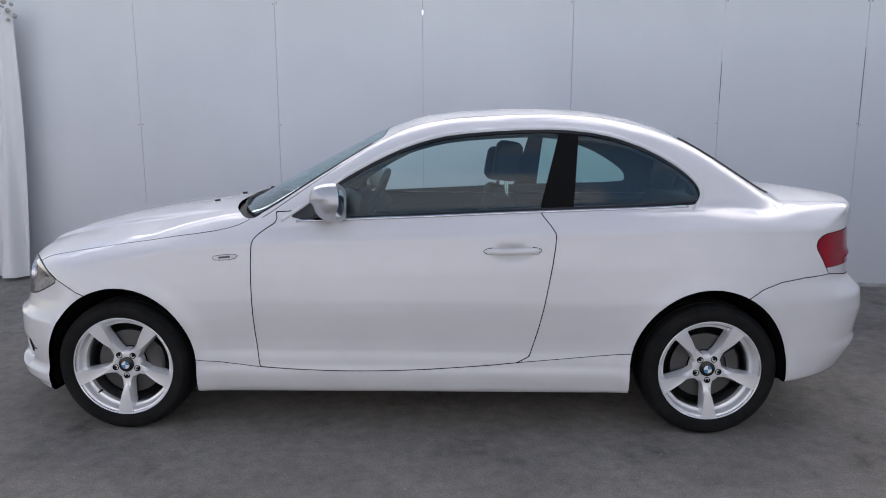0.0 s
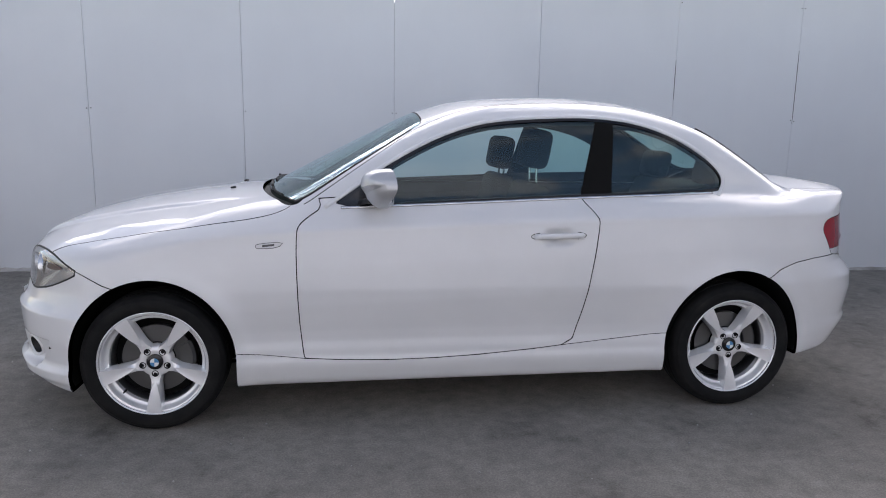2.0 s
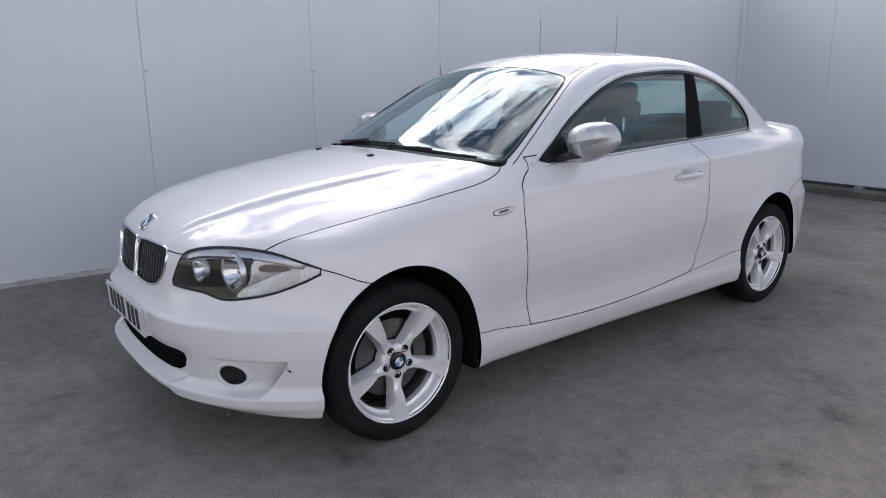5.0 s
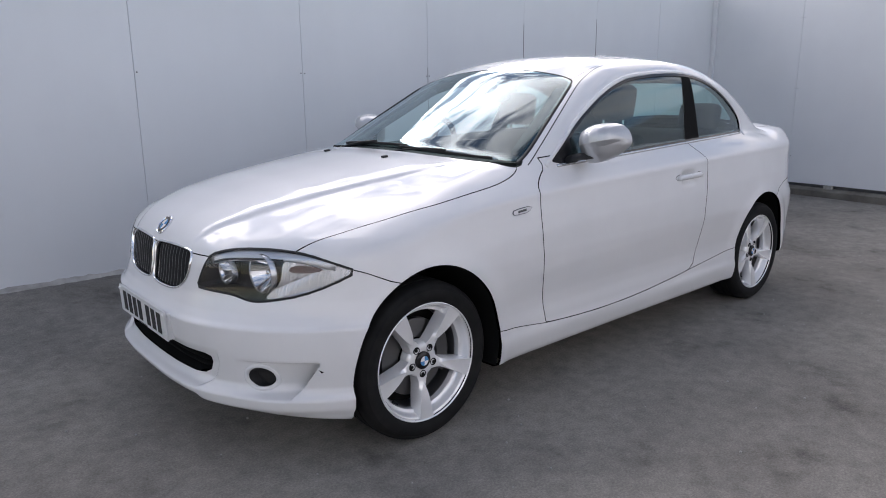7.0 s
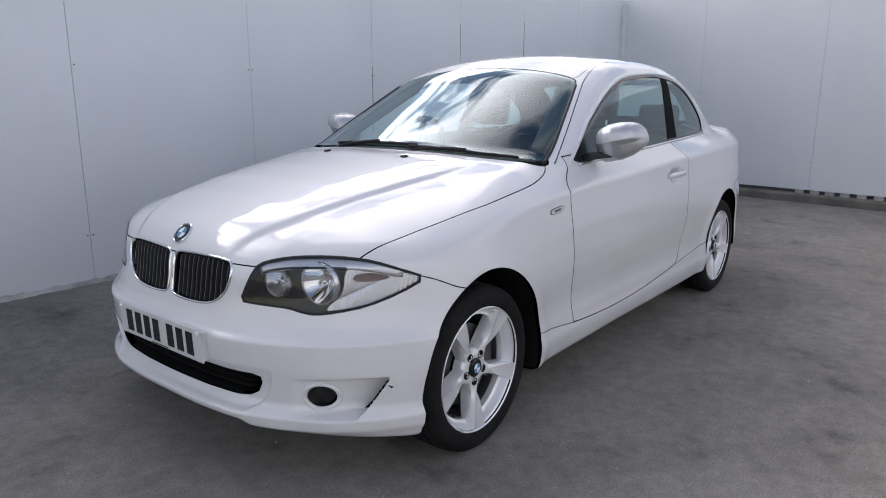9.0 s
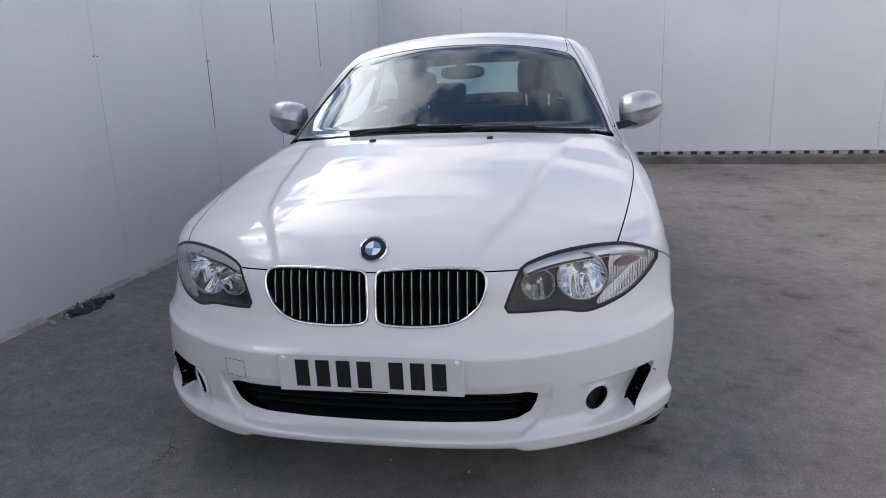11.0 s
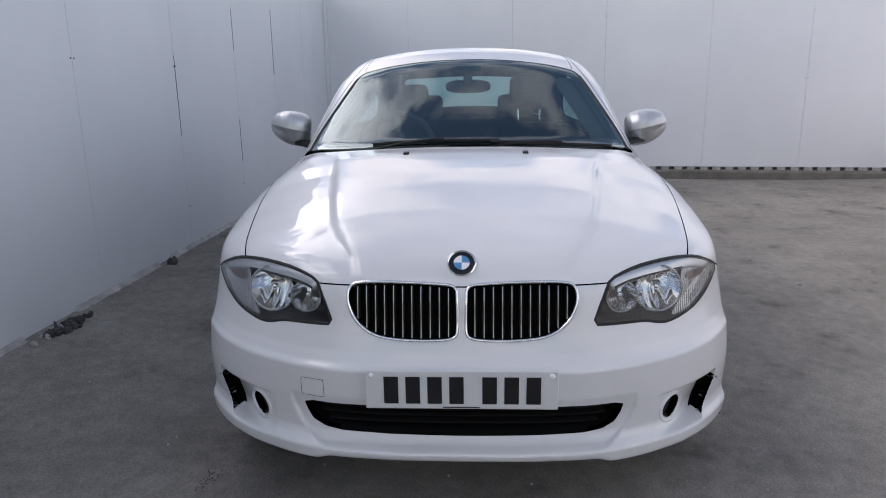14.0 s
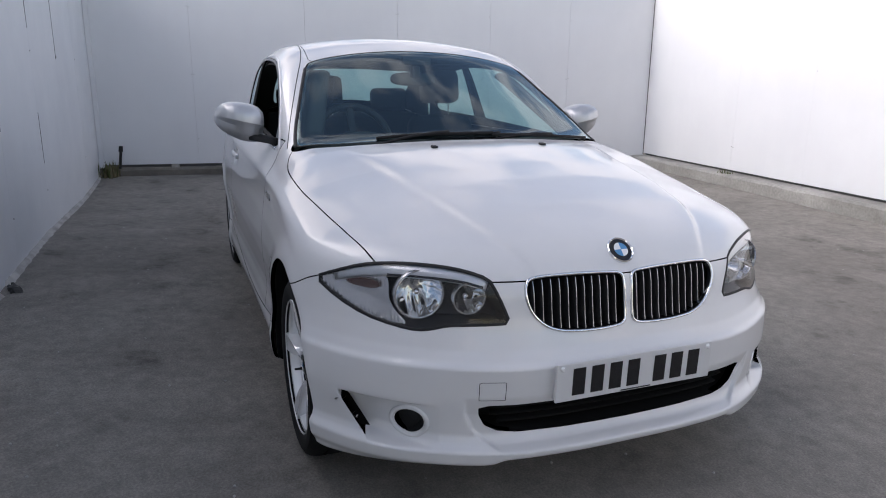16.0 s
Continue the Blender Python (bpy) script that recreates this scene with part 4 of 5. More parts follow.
B_FRONT, B_BACK = line_x((1.892, 1.015), (1.986, 1.365)), line_x((2.045, 1.025), (2.072, 1.350))
B_QUARTER = line_x((0.915, 0.9), (0.940, 1.2))
inner_dlo = grown(R_DLO, -0.012)
for m, d in zip(sides(P_DLO), doors):
    panel("window_surround", trim(m, outside(inner_dlo)), M_BLACK, depth=0.012)
    pane = moved(trim(m, inner_dlo), 0.004)
    if d is doors[0]:
        panel("side_window", trim(pane, both(B_FRONT, outside(B_QUARTER))), M_GLASS, d, "tinted frameless door window", depth=0)
    panel("mirror_triangle", trim(pane, B_QUARTER), M_BLACK, d, depth=0)
    panel("door_pillar", moved(trim(pane, both(outside(B_FRONT), B_BACK)), -0.002), M_DARK, label="black centre pillar", depth=0.008)
    panel("quarter_window", trim(pane, outside(B_BACK)), M_GLASS, depth=0)


def onto(axis, a, b, lo, hi):
    """Where a line along an axis, coming from lo, meets the skin."""
    i, j = [k for k in range(3) if k != axis]
    a, b = np.atleast_1d(np.array(a, float)), np.atleast_1d(np.array(b, float))
    s = np.linspace(lo, hi, 400)
    p = np.empty((len(a), 400, 3))
    p[..., axis], p[..., i], p[..., j] = s, a[:, None], b[:, None]
    v = skin(p[..., 0], p[..., 1], p[..., 2])
    k = np.clip(np.argmax(v < 0, axis=1), 1, 399)
    r = np.arange(len(a))
    f = v[r, k - 1] / (v[r, k - 1] - v[r, k])
    q = p[r, k]
    q[:, axis] = s[k - 1] + f * (s[k] - s[k - 1])
    return q, skin_normal(q)


def sweep(points, normals, width, height, closed=True, sink=0.003, steps=5):
    """A rounded strip of the given width along points that lie on a surface."""
    bm = bmesh.new()
    p, n = np.array(points), np.array(normals)
    tan = np.roll(p, -1, 0) - np.roll(p, 1, 0)
    if not closed:
        tan[0], tan[-1] = p[1] - p[0], p[-1] - p[-2]
    tan /= np.linalg.norm(tan, axis=1, keepdims=True) + 1e-12
    acr = np.cross(tan, n)
    acr /= np.linalg.norm(acr, axis=1, keepdims=True) + 1e-12
    angles = np.linspace(0, math.pi, steps)
    prof = [(-width / 2, -sink)] + [(-math.cos(g) * width / 2, math.sin(g) * height) for g in angles] + [(width / 2, -sink)]
    rows = [[bm.verts.new(p[k] + acr[k] * u + n[k] * h) for u, h in prof] for k in range(len(p))]
    for k in range(len(p) if closed else len(p) - 1):
        a, b = rows[k], rows[(k + 1) % len(p)]
        for c in range(len(prof) - 1):
            bm.faces.new((a[c], a[c + 1], b[c + 1], b[c]))
    if not closed:
        bm.faces.new(rows[0])
        bm.faces.new(rows[-1][::-1])
    bmesh.ops.recalc_face_normals(bm, faces=bm.faces)
    return bm


def spline(pts, n):
    """n points evenly along a smooth line through pts."""
    p = np.array(pts, float)
    for _ in range(3):
        mid = (p[:-1] + p[1:]) / 2
        out = [p[0]]
        for k in range(len(mid)):
            out += [mid[k] * 0.5 + p[k] * 0.5, mid[k] * 0.5 + p[k + 1] * 0.5]
        p = np.array(out + [p[-1]])
    d = np.r_[0, np.cumsum(np.linalg.norm(np.diff(p, axis=0), axis=1))]
    s = np.linspace(0, d[-1], n)
    return np.stack([np.interp(s, d, p[:, k]) for k in range(p.shape[1])], 1)


# rubber seals along the windscreen's sides and a bright strip beside them
for s in (-1, 1):
    line = spline([(0.60, 0.708), (0.70, 0.692), (0.824, 0.655), (1.061, 0.583), (1.125, 0.562)], 50)
    q, n = onto(2, line[:, 0], s * line[:, 1], 1.6, 0.9)
    part("screen_seal", sweep(q, n, 0.015, 0.0035, False, 0.004), M_PLASTIC, screen)
    line = spline([(0.640, 0.735), (0.72, 0.714), (0.840, 0.681), (1.071, 0.610), (1.20, 0.568), (1.40, 0.532), (1.70, 0.512)], 70)
    q, n = onto(2, line[:, 0], s * line[:, 1], 1.7, 0.9)
    part("pillar_groove", sweep(q, n, 0.0050, 0.0006, False, 0.002), M_PLASTIC, car)

    line = spline([(0.70, 0.640), (0.824, 0.600), (1.061, 0.530), (1.15, 0.500)], 24)
    q, n = onto(2, line[:, 0], s * line[:, 1], 1.6, 0.9)
    part("pillar_trim", sweep(q - n * 0.055, n, 0.105, 0.018, False, 0.012, 7), M_LINER, car, "dark inner trim of the windscreen pillar")
    line = spline([(2.565, 0.488), (2.64, 0.503), (2.74, 0.511), (2.825, 0.513), (2.93, 0.502), (2.99, 0.478), (3.025, 0.43)], 50)
    q, n = onto(2, line[:, 0], s * line[:, 1], 1.7, 0.9)
    part("rear_seal", sweep(q, n, 0.026, 0.007, False, 0.006), M_PLASTIC, back)
    # body-coloured moulding round the side windows
    o = np.array([(0.735, 0.962), (0.89, 1.064), (0.985, 1.137), (1.115, 1.212), (1.243, 1.275), (1.37, 1.320), (1.502, 1.350), (1.764, 1.370), (1.987, 1.374), (2.182, 1.352), (2.362, 1.296), (2.516, 1.212), (2.612, 1.13), (2.627, 1.080), (2.60, 1.045), (2.575, 1.030)])
    tan = np.gradient(o, axis=0)
    tan /= np.linalg.norm(tan, axis=1, keepdims=True)
    o = spline(o + np.stack([-tan[:, 1], tan[:, 0]], 1) * 0.010, 110)
    q, n = onto(1, o[:, 0], o[:, 1], s * 1.0, s * 0.3)
    part("window_moulding", sweep(q, n, 0.019, 0.0050, False, 0.003, 7), M_PAINT, car, "white raised moulding round the side windows")

# bright strip along the foot of the side windows
for s in (-1, 1):
    line = spline([(0.80, 0.968), (1.25, 0.984), (1.892, 1.012), (2.265, 1.023), (2.56, 1.033)], 60)
    q, n = onto(1, line[:, 0], line[:, 1], s * 1.0, s * 0.3)
    part("window_strip", sweep(q, n, 0.014, 0.006, False), M_SATIN, car, "thin satin strip under the windows")

# lining: dark inner shell behind the gaps and round the cabin
lining = trim(SKIN, lambda p: -np.min([r(p) for r in R_ARCHES], axis=0) + 0.02)
holes = [grown(R_LAMP, 0.012), grown(R_KIDNEY, 0.01), grown(R_INTAKE, 0.012), grown(R_FOG, 0.01),
         grown(R_DLO, -0.022), lambda p: np.max([0.50 - np.abs(p[:, 1]), p[:, 2] - 0.46, 0.24 - p[:, 2], p[:, 0] + 0.27], axis=0), grown(R_SCREEN, -0.03), grown(R_REAR, -0.03)]
for r in holes:
    lining = trim(lining, outside(r))
cabin = both(half(2, 0.99, True), half(0, 0.62, True), half(0, 3.0, False))
panel("headlining", moved(trim(lining, cabin), 0.024), M_LINER, depth=0)
panel("inner_shell", moved(trim(lining, outside(cabin)), 0.028), M_DARK, depth=0)


def lathe(profile, segments=72, axis_y=True, close=False):
    """Turns (radius, offset) pairs about the y axis."""
    bm = bmesh.new()
    rings = []
    for r, y in profile:
        if r < 1e-6:
            rings.append([bm.verts.new((0, y, 0))])
        else:
            rings.append([bm.verts.new((r * math.cos(2 * math.pi * k / segments), y, r * math.sin(2 * math.pi * k / segments))) for k in range(segments)])
    pairs = list(zip(rings, rings[1:])) + ([(rings[-1], rings[0])] if close else [])
    for a, b in pairs:
        for k in range(segments):
            j = (k + 1) % segments
            if len(a) == 1:
                bm.faces.new((a[0], b[k], b[j]))
            elif len(b) == 1:
                bm.faces.new((a[k], b[0], a[j]))
            else:
                bm.faces.new((a[k], b[k], b[j], a[j]))
    bmesh.ops.recalc_face_normals(bm, faces=bm.faces)
    return sharp(bm, 40)


def box(bm, x0, x1, y0, y1, z0, z1, bevel=0.0):
    r = bmesh.ops.create_cube(bm, size=1, matrix=Matrix.Translation(((x0 + x1) / 2, (y0 + y1) / 2, (z0 + z1) / 2)) @ Matrix.Diagonal((x1 - x0, y1 - y0, z1 - z0, 1)))
    if bevel:
        bmesh.ops.bevel(bm, geom=list({e for v in r["verts"] for e in v.link_edges}), offset=bevel, segments=3, affect="EDGES", profile=0.6)
    return bm


# wheels: built once at the nearside front hub, outer face towards -y
def build_wheel():
    rim = part("wheel", lathe([(0.2225, -0.095), (0.2265, -0.0985), (0.2290, -0.097), (0.2295, -0.090), (0.2240, -0.084), (0.2205, -0.087), (0.2150, -0.0845), (0.2085, -0.070), (0.2060, -0.058), (0.2010, -0.054), (0.1935, -0.052), (0.1920, -0.046), (0.1915, -0.030)], 96), M_ALLOY, None, "five-spoke silver alloy wheel")
    # silver barrel, coloured dark for the shade behind the spokes
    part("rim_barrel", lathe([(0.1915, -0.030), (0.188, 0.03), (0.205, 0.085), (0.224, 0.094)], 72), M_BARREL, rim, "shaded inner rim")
    part("tyre", lathe([(0.2255, -0.086), (0.2285, -0.0945), (0.236, -0.099), (0.252, -0.1045), (0.268, -0.1055), (0.280, -0.102), (0.2815, -0.0995), (0.292, -0.094), (0.299, -0.084), (0.3035, -0.066), (0.3045, -0.050), (0.299, -0.048), (0.299, -0.041), (0.305, -0.039),
                        (0.3055, -0.004), (0.300, -0.003), (0.300, 0.004), (0.3055, 0.005), (0.305, 0.039), (0.299, 0.041), (0.299, 0.048), (0.3045, 0.050), (0.3035, 0.066), (0.292, 0.094), (0.268, 0.105), (0.236, 0.099), (0.226, 0.090)], 96), M_TYRE, rim, "black road tyre")
    # a spoke: radius, half width at the root, at the shoulder and of the raised blade, and their depths
    spoke = ((0.044, 0.034, 0.0300, 0.0006, -0.050, -0.0640, -0.0645), (0.062, 0.030, 0.0240, 0.0006, -0.045, -0.0640, -0.0655), (0.078, 0.0245, 0.0185, 0.0008, -0.042, -0.0650, -0.0680), (0.088, 0.0225, 0.0170, 0.0012, -0.041, -0.0655, -0.0715),
             (0.098, 0.0215, 0.0168, 0.0062, -0.041, -0.0660, -0.0755), (0.115, 0.0222, 0.0182, 0.0125, -0.042, -0.0675, -0.0795), (0.140, 0.0250, 0.0222, 0.0192, -0.045, -0.0705, -0.0845),
             (0.170, 0.0285, 0.0268, 0.0250, -0.050, -0.0755, -0.0890), (0.200, 0.0320, 0.0310, 0.0297, -0.056, -0.0815, -0.0930), (0.2235, 0.0350, 0.0342, 0.0330, -0.062, -0.0865, -0.0955))
    for k in range(5):
        turn = Matrix.Rotation(2 * math.pi * k / 5, 4, "Y")
        bm = bmesh.new()
        rows = []
        for r, wr, ws, wb, yr, ys, yb in spoke:
            dish = 0.0022 * min(1.0, wb / 0.02)
            rows.append([bm.verts.new(turn @ Vector((x, y, -r))) for x, y in ((-wr, yr + 0.02), (-wr, yr), (-ws, ys), (-wb, yb), (-wb * 0.5, yb + dish * 0.75), (0, yb + dish), (wb * 0.5, yb + dish * 0.75), (wb, yb), (ws, ys), (wr, yr), (wr, yr + 0.02))])
        for a, b in zip(rows, rows[1:]):
            for c in range(10):
                bm.faces.new((a[c], b[c], b[c + 1], a[c + 1]))
        bmesh.ops.recalc_face_normals(bm, faces=bm.faces)
        part("spoke", sharp(bm, 22), M_ALLOY, rim)
    part("hub", lathe([(0.0, -0.060), (0.036, -0.060), (0.037, -0.0655), (0.046, -0.067), (0.058, -0.0655), (0.066, -0.060), (0.071, -0.048), (0.072, -0.02)], 60), M_ALLOY, rim)
    part("hub_cap", lathe([(0.0, -0.0755), (0.020, -0.0745), (0.028, -0.072), (0.0335, -0.070), (0.034, -0.062)], 40), M_BLACK, rim, "black hub cap with a blue and white centre")
    bm = bmesh.new()
    for q in range(4):
        c = bm.verts.new((0, -0.0768, 0))
        arc = [bm.verts.new((0.0185 * math.cos(math.pi / 2 * (q + k / 6)), -0.0762, 0.0185 * math.sin(math.pi / 2 * (q + k / 6)))) for k in range(7)]
        for k in range(6):
            bm.faces.new((c, arc[k], arc[k + 1])).material_index = q % 2
    part("cap_centre", bm, [M_BLUE, M_WHITE], rim)
    for k in range(5):
        g = 2 * math.pi * k / 5
        c = Matrix.Translation((0.053 * math.sin(g), 0, -0.053 * math.cos(g)))
        bm = lathe([(0.0, -0.0668), (0.0062, -0.0668), (0.0070, -0.0660), (0.0075, -0.0655), (0.0105, -0.0664), (0.0138, -0.0682), (0.0146, -0.0676), (0.0146, -0.060)], 20)
        bmesh.ops.transform(bm, matrix=c, verts=bm.verts)
        # near-black colour carries the shade inside the lug holes
        part("lug_bolt", bm, M_DARK, rim, "lug bolt in its socket, blackened for the shade of the hole")
    bm = lathe([(0.0, -0.078), (0.004, -0.078), (0.0045, -0.060), (0.006, -0.050)], 12)
    bmesh.ops.transform(bm, matrix=Matrix.Translation((-0.128, 0, -0.136)), verts=bm.verts)
    part("valve", bm, M_PLASTIC, rim)
    part("brake_disc", lathe([(0.075, -0.012), (0.150, -0.012), (0.150, 0.012), (0.075, 0.012)], 64), M_STEEL, rim)
    part("backing_plate", lathe([(0.0, 0.02), (0.188, 0.03), (0.188, 0.05)], 48), M_DARK, rim)
    bm = bmesh.new()
    rows = []
    for g in np.linspace(-0.55, 0.55, 9):
        turn = Matrix.Rotation(math.pi / 2 + g, 4, "Y")
        rows.append([bm.verts.new(turn @ Vector((0, y, r))) for r, y in ((0.100, -0.03), (0.150, -0.034), (0.162, -0.022), (0.162, 0.03), (0.100, 0.03))])
    for a, b in zip(rows, rows[1:]):
        for c in range(5):
            bm.faces.new((a[c], b[c], b[(c + 1) % 5], a[(c + 1) % 5]))
    bm.faces.new(rows[0])
    bm.faces.new(rows[-1][::-1])
    bmesh.ops.recalc_face_normals(bm, faces=bm.faces)
    part("brake_caliper", sharp(bm), M_STEEL, rim)
    return rim


wheel = build_wheel()
wheel.parent = car
wheel.matrix_basis = pose(0.0, -0.736, 0.3055, 0, 2, 0)
for m in (pose(2.657, -0.742, 0.3055, 0, -3, 0), pose(0.0, 0.736, 0.3055, 0, 20, 180), pose(2.657, 0.742, 0.3055, 0, 40, 180)):
    copy_thing(wheel, m).parent = car

# wheel houses
for cx, rx, rz in ((0.004, 0.352, 0.371), (2.642, 0.357, 0.377)):
    for s in (-1, 1):
        bm = bmesh.new()
        rows = []
        g = np.linspace(-0.30, math.pi + 0.30, 40)
        ex, ez = cx + rx * np.cos(g), 0.312 + rz * np.sin(g)
        edge = onto(1, ex, np.maximum(ez, 0.25), s * 1.0, 0.0)[0][:, 1]
        for f, y in ((1, 0.008), (1, 0.05), (0, 0.48)):
            rows.append([bm.verts.new((ex[k], s * (min(abs(edge[k]), 0.86) - y if f else y), ez[k])) for k in range(40)])
        for a, b in zip(rows, rows[1:]):
            for k in range(39):
                bm.faces.new((a[k], a[k + 1], b[k + 1], b[k]))
        bm.faces.new(rows[-1])
        part("wheel_house", sharp(bm, 60), M_DARK, car)

# kidney grilles
for s in (-1, 1):
    o = KIDNEY
    q, n = onto(0, s * o[:, 0], o[:, 1], -0.95, -0.3)
    grille = part("kidney_grille", sweep(q, n, 0.0095, 0.006, True, 0.012, 7), M_CHROME, car, "chrome-framed kidney grille with black slats")
    bm = bmesh.new()
    cup = [bm.verts.new((x + 0.045, y, z)) for x, y, z in q]
    rim = [bm.verts.new((x + 0.002, y, z)) for x, y, z in q]
    for k in range(len(q)):
        j = (k + 1) % len(q)
        bm.faces.new((rim[k], rim[j], cup[j], cup[k]))
    bm.faces.new(cup)
    part("grille_backing", bm, M_DARK, grille, smooth=False)
    inside = polygon(o, 1, 2)
    for k in range(11):
        y = 0.036 + k * 0.0252
        zs = np.linspace(0.58, 0.76, 181)
        ok = zs[inside(np.stack([zs * 0, zs * 0 + y, zs], 1)) < -0.004]
        zz = np.linspace(ok[0], ok[-1] - 0.006, 14)
        q2, n2 = onto(0, np.full(14, s * y), zz, -0.95, -0.3)
        bm = bmesh.new()
        rows = []
        for (x, yy, z) in q2:
            rows.append([bm.verts.new((x + dx, yy + dy, z)) for dx, dy in ((0.042, -0.0068), (0.018, -0.005), (0.0085, -0.0022), (0.0070, -0.0012), (0.0070, 0.0012), (0.0085, 0.0022), (0.018, 0.005), (0.042, 0.0068))])
        for a, b in zip(rows, rows[1:]):
            for c in range(7):
                bm.faces.new((a[c], a[c + 1], b[c + 1], b[c])).material_index = 1 if c == 3 else 0
        bmesh.ops.recalc_face_normals(bm, faces=bm.faces)
        part("grille_slat", sharp(bm, 50), [M_PLASTIC, M_SLAT], grille)

# lower intake, fog recesses
def recess(name, outline, depth, mat, parent, s=1.0, label=""):
    q, n = onto(0, s * outline[:, 0], outline[:, 1], -0.95, -0.2)
    bm = bmesh.new()
    a = [bm.verts.new(v + Vector((0.004, 0, 0))) for v in map(Vector, q)]
    b = [bm.verts.new(v + Vector((depth, 0, 0))) for v in map(Vector, q)]
    for k in range(len(q)):
        j = (k + 1) % len(q)
        bm.faces.new((a[k], a[j], b[j], b[k]))
    bm.faces.new(b)
    return part(name, bm, mat, parent, label, smooth=False)


edge = spline([(-0.452, 0.399), (-0.425, 0.406), (-0.262, 0.407), (0.0, 0.404), (0.262, 0.407), (0.425, 0.406), (0.452, 0.399)], 40)
foot = spline([(0.452, 0.397), (0.446, 0.37), (0.430, 0.340), (0.395, 0.321), (0.34, 0.314), (0.2, 0.311), (0.0, 0.309), (-0.2, 0.311), (-0.34, 0.314), (-0.395, 0.321), (-0.430, 0.340), (-0.446, 0.37), (-0.452, 0.397)], 60)
intake = recess("lower_intake", np.concatenate([edge, foot[1:-1]]), 0.10, M_DARK, bumper, label="wide black lower air intake")
for z, y in ((0.338, 0.385), (0.362, 0.405), (0.386, 0.415)):
    line = np.linspace(-y, y, 30)
    q, n = onto(0, line, np.full(30, z), -0.95, -0.3)
    part("intake_bar", sweep(q + np.array([0.030, 0, 0]), n, 0.007, 0.005, False, 0.015), M_DARK, bumper)
for s in (-1, 1):
    g = np.linspace(0, 2 * math.pi, 32, endpoint=False)
    o = np.stack([0.613 + 0.0335 * np.cos(g), 0.340 + 0.0375 * np.sin(g)], 1)
    recess("fog_lamp_blank", o, 0.035, M_PLASTIC, bumper, s, "round black fog lamp blank")
    o = np.stack([0.613 + 0.0390 * np.cos(g), 0.340 + 0.0430 * np.sin(g)], 1)
    q, n = onto(0, s * o[:, 0], o[:, 1], -0.95, -0.2)
    part("fog_lamp_ring", sweep(q, n, 0.014, 0.006, True, 0.004, 7), M_PAINT, bumper, "raised white ring round the fog lamp blank")
    # dark slot at the deep end of the bay
    bm = bmesh.new()
    rows = []
    for z in np.linspace(0.282, 0.394, 12):
        end = np.interp(z, [0.29, 0.41], [0.724, 0.790])
        y = np.linspace(end - 0.054, end + 0.004, 8)
        x = nose_x(z) + nose_back(y) * blunt(z) + 0.082 * ((y - 0.548) / (end - 0.556)) ** 1.15 + 0.007
        rows.append([bm.verts.new(v) for v in np.stack([x, s * y, np.full(8, z)], 1)])
    for a, b in zip(rows, rows[1:]):
        for k in range(7):
            bm.faces.new((a[k], a[k + 1], b[k + 1], b[k]))
    r = bmesh.ops.extrude_face_region(bm, geom=list(bm.faces))
    bmesh.ops.translate(bm, vec=(0.004, 0, 0), verts=[v for v in r["geom"] if isinstance(v, bmesh.types.BMVert)])
    bmesh.ops.recalc_face_normals(bm, faces=bm.faces)
    part("side_vent", bm, M_DARK, bumper, "narrow black vent slot", smooth=False)

